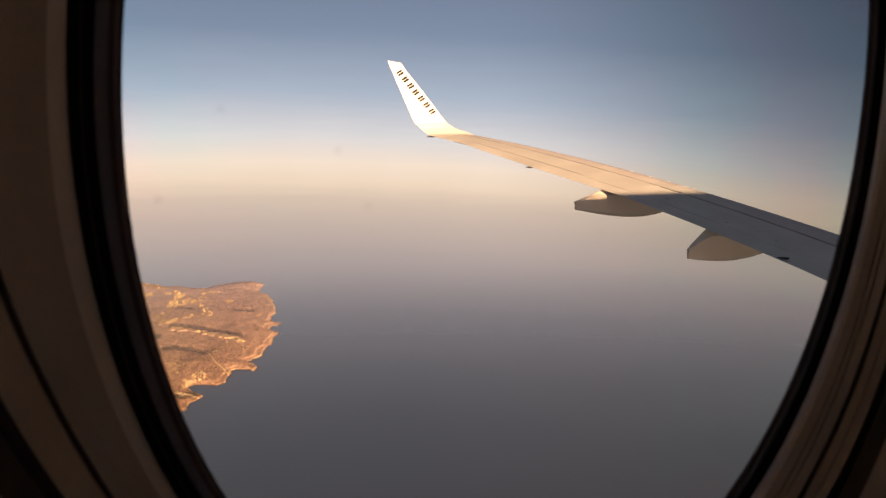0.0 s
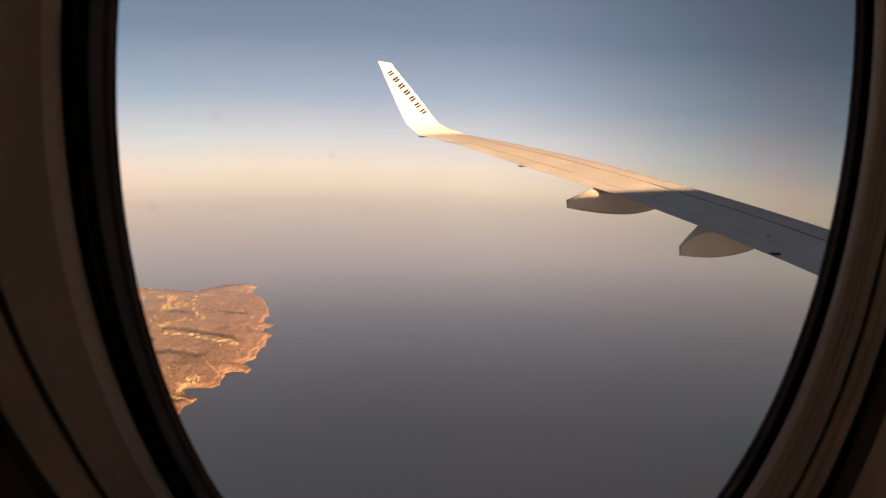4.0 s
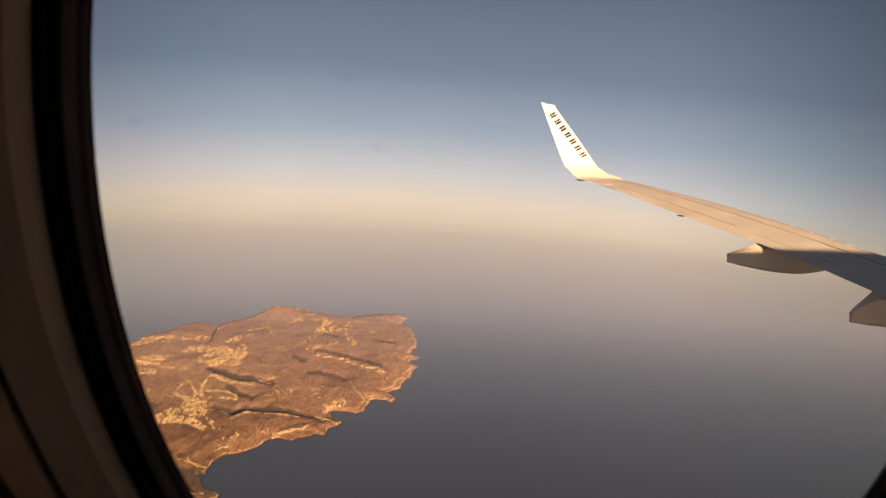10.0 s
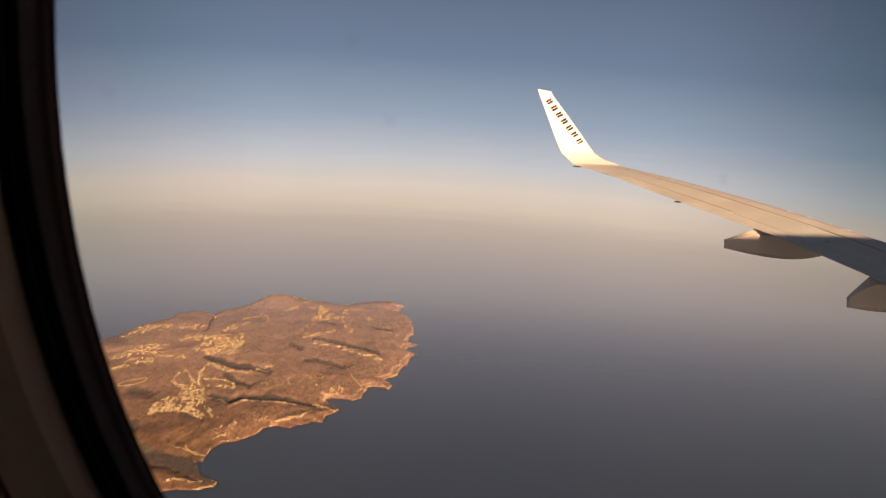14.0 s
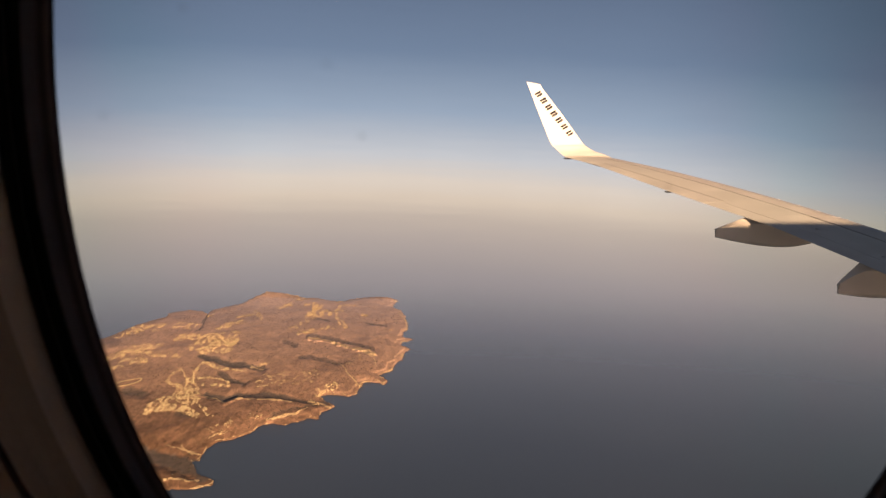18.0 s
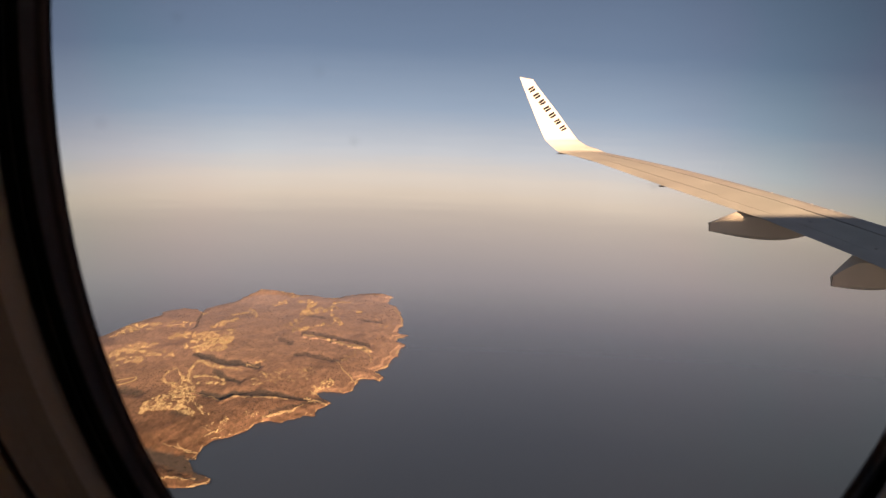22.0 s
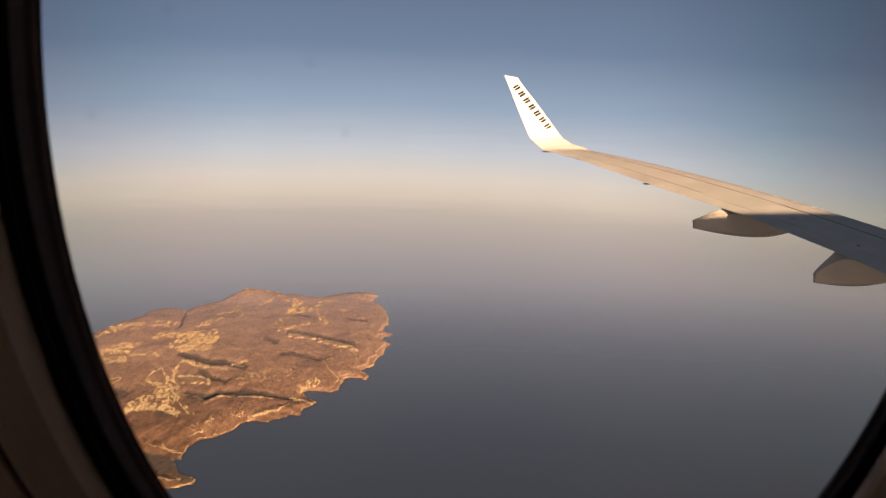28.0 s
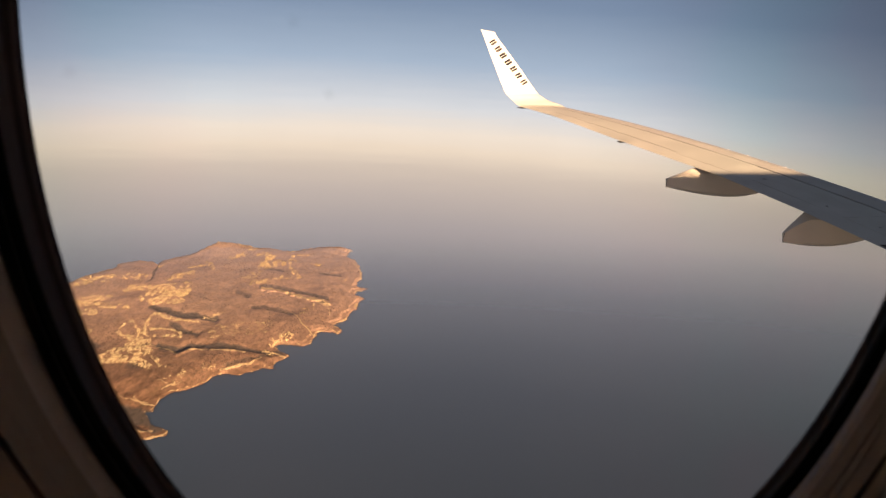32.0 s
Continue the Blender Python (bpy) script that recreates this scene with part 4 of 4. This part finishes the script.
TOWNS = (((-309, 1281), (-296, 1302), (-285, 1324), (-267, 1315), 5.2, 0.6),
         ((-315, 1332), (-297, 1345), (-273, 1336), 2.7, 0.6),
         ((-312, 1237), (-307, 1251), 2.5, 0.5),
         ((-251, 1338), (-237, 1350), (-222, 1329), 4.4, 0.6),
         ((-227, 1239), (-208, 1240), (-186, 1242), (-150, 1263), 5, 0.75),
         ((-191, 1171), (-171, 1184), (-147, 1199), 7.1, 1),
         ((-179, 1131), (-144, 1133), 3.8, 0.9),
         ((-181, 1328), (-157, 1386), 4.5, 0.75),
         ((-171, 1440), (-140, 1497), 1.6, 0.8),
         ((-146, 1517), (-135, 1470), 2.5, 0.6),
         ((-264, 1002), (-257, 1023), 3.4, 0.6),
         ((-280, 1100), (-268, 1119), (-246, 1127), 6.7, 0.65),
         ((-272, 1149), (-238, 1176), 3.9, 0.5),
         ((-260, 1066), (-234, 1067), 4.2, 0.6),
         ((-234, 1113), (-200, 1093), 4.4, 0.35),
         ((-322, 1040), (-301, 1054), 1.4, 0.4),
         ((-293, 932), (-284, 959), 1, 0.6),
         ((-265, 959), (-254, 976), 1.9, 0.25),
         ((-254, 896), (-240, 904), 1.8, 0.3),
         ((-189, 961), (-189, 1004), (-185, 1023), 1.2, 0.9),
         ((-184, 1014), (-172, 976), (-163, 962), 1.6, 0.9),
         ((-188, 961), (-169, 935), 1.9, 0.7),
         ((-166, 1014), (-163, 1053), (-147, 1037), (-132, 1022), 1.8, 0.9),
         ((-146, 1028), (-126, 1016), (-105, 1010), 0.9, 0.9),
         ((-166, 1014), (-160, 962), 2, 0.8),
         ((-157, 976), (-140, 977), (-123, 963), 1.2, 1),
         ((-153, 943), (-136, 944), (-118, 939), 1.1, 1),
         ((-123, 963), (-118, 941), 1.3, 0.9),
         ((-169, 935), (-159, 948), 3.8, 0.8),
         ((-164, 905), (-150, 905), 5.4, 0.95),
         ((-158, 881), (-143, 868), 4.1, 0.9),
         ((-179, 881), (-160, 881), 2.6, 0.8),
         ((-180, 832), (-165, 844), (-149, 844), 3.9, 0.95),
         ((-182, 852), (-171, 868), 2.9, 0.8),
         ((-143, 832), (-132, 812), 2.2, 0.85),
         ((-149, 842), (-139, 822), 2.8, 0.7),
         ((-135, 853), (-124, 822), (-119, 806), 1.4, 0.55),
         ((-117, 808), (-114, 810), 1.1, 0.7),
         ((-111, 772), (-105, 795), 1.6, 0.25),
         ((-262, 841), (-263, 856), (-256, 845), (-255, 829), 1, 0.9),
         ((-256, 829), (-251, 812), (-247, 802), 1.4, 0.8),
         ((-244, 802), (-226, 791), (-211, 786), (-206, 790), 1.4, 0.8),
         ((-225, 760), (-222, 781), 0.7, 0.7),
         ((-237, 788), (-222, 739), 1.8, 0.7),
         ((-218, 731), (-208, 712), (-198, 702), 1.7, 0.75),
         ((-213, 712), (-207, 705), 1.9, 0.6),
         ((-161, 652), (-154, 658), 0.9, 0.6),
         ((-194, 675), (-185, 667), 0.7, 0.7),
         ((-233, 1543), (-219, 1474), 2.5, 0.5),
         ((-153, 1721), (-136, 1753), 2.8, 0.7),
         ((-110, 1561), (-90, 1604), 2.8, 0.7),
         ((-106, 1741), (-72, 1739), 2.1, 0.6),
         ((-85, 1663), (-63, 1669), 2, 0.6),
         ((-66, 1617), (-39, 1606), 3.2, 0.7),
         ((-8, 1596), (26, 1619), 2.6, 0.5),
         ((-53, 1477), (-27, 1503), (-1, 1528), 5.4, 0.75),
         ((-47, 1550), (-37, 1582), 5, 0.7),
         ((-17, 1437), (-2, 1459), 2.9, 0.6),
         ((-61, 1290), (-40, 1309), 3.1, 0.75),
         ((-43, 1304), (-25, 1322), 1.6, 0.5),
         ((1, 1408), (10, 1327), 4.4, 0.4),
         ((-19, 1335), (-4, 1347), 2.8, 0.5),
         ((33, 1521), (47, 1488), 2.6, 0.6),
         ((73, 1347), (84, 1338), 1.6, 0.5),
         ((-9, 1679), (4, 1683), 1.6, 0.6),
         ((-19, 913), (-12, 929), (-4, 946), 4.5, 0.9),
         ((-27, 881), (-20, 872), 2.1, 0.7),
         ((20, 953), (27, 951), 1.1, 0.5),
         ((-140, 1504), (-127, 1424), 1.8, 0.3),
         ((-104, 1041), (-86, 1059), 1.2, 0.4),
         ((11, 1069), (26, 1108), 3.5, 0.12),
         ((-84, 963), (-29, 992), 7.1, 0.06),
         ((-75, 1326), (-56, 1387), 5.5, 0.15),
         ((-99, 790), (-101, 765), 3.1, 0.15),
         ((-87, 815), (-70, 812), 2, 0.12))
for *line, width, density in TOWNS:
    town(line, width, density)

SHRUB = material("dark_green_scrub", (0.06, 0.052, 0.042), 0.95, vary=0.35, scale=0.2, fine=1.0)
veil(SHRUB, 0.5)


def shrub_mesh(px, py, size=1.0):
    pz = terrain(px, py) + SEA
    verts, polys = [], []
    for x, y, z in zip(px, py, pz):
        r, q, h, k = size * rng.uniform(0.3, 0.8), size * rng.uniform(0.6, 1.6), rng.uniform(0.2, 0.6), len(verts)
        ring5 = [(x + r * math.cos(a) * rng.uniform(0.7, 1.2), y + q * math.sin(a) * rng.uniform(0.7, 1.2), z - 0.2) for a in np.linspace(0, 2 * math.pi, 6)[:-1]]
        verts += ring5 + [((px_ + x) / 2, (py_ + y) / 2, z + h * 0.8) for px_, py_, _ in ring5] + [(x, y, z + h)]
        for i in range(5):
            j = (i + 1) % 5
            polys += [(k + i, k + j, k + 5 + j, k + 5 + i), (k + 5 + i, k + 5 + j, k + 10)]
    me = bpy.data.meshes.new("scrub")
    me.from_pydata(verts, [], polys)
    me.materials.append(SHRUB)
    return tagged(new("scrub", me), "dark green scrub and trees on the dry island", "shrubs", group="scrub on the island", kind="stuff")


# scrub and trees, added along valleys to deepen their shade, thin over open ground
for *line, width, depth in VALLEYS:
    k = -SEA / (sum(q[1] for q in line) / len(line))
    count = int(20 + 0.5 * sum(math.dist(p, q) for p, q in zip(line, line[1:])))
    seg = [math.dist(p, q) for p, q in zip(line, line[1:])]
    pick, u = rng.choice(len(seg), size=count, p=np.array(seg) / sum(seg)), rng.random(count)[:, None]
    at = np.array(line)[pick] * (1 - u) + np.array(line)[pick + 1] * u
    px, py = at[:, 0] + rng.normal(0, 0.6, count) * width, at[:, 1] + rng.normal(0, 0.6, count) * width / k
    ok = inland(px, py) > 3
    shrub_mesh(px[ok], py[ok])
px, py = rng.uniform(-380, 120, 20000), rng.uniform(580, 1790, 20000)
ok = (inland(px, py) > 5) & (fbm(px, py * 0.4, 34, 121, 3) > 0.02)
shrub_mesh(px[ok][:3000], py[ok][:3000], 1.15)

# oval track on the plain
edge = []
bm = bmesh.new()
for grow in (-0.8, 0.8):
    row = []
    for k in range(40):
        a = 2 * math.pi * k / 40
        u, v = math.cos(a), math.sin(a)
        u, v = math.copysign(abs(u) ** 0.6, u), math.copysign(abs(v) ** 0.6, v)
        x, y = -227 + (10 + grow) * u + 2.2 * v, 946 + 20 * u - (9 + 3 * grow) * v
        row.append(bm.verts.new((x, y, float(terrain(np.array([x]), np.array([y]))[0]) + SEA + 0.7)))
    edge.append(row)
for i in range(40):
    bm.faces.new((edge[0][i], edge[0][(i + 1) % 40], edge[1][(i + 1) % 40], edge[1][i]))
tagged(part("oval_track", bm, material("pale_track", (0.85, 0.66, 0.36), 0.9, fine=2.0, scale=0.2)), "pale oval running track on the island plain", "track", kind="structure")

# ---- ship ----
ship = tagged(new("ship"), "small white ship on the open sea", "ship")
bm = bmesh.new()
outline = [(-1.6, -0.3), (-1.6, 0.3), (0.8, 0.32), (1.8, 0.0), (0.8, -0.32)]
hull = loft([[(x * 0.92, y * 0.7, -0.15) for x, y in outline], [(x, y, 0.35) for x, y in outline]])
SHIP = Matrix.Translation((133, 688, SEA)) @ pose(0, 0, 0, 0, 0, 35) @ Matrix.Scale(0.28, 4)
ship.matrix_world = SHIP
part("hull", hull, WHITE, ship, smooth=False)
part("deckhouse", box(0.9, 0.4, 0.4, pose(-0.6, 0, 0.54), 0.03), WHITE, ship)
part("funnel", box(0.2, 0.18, 0.3, pose(-0.9, 0, 0.88), 0.03), SKIN, ship)
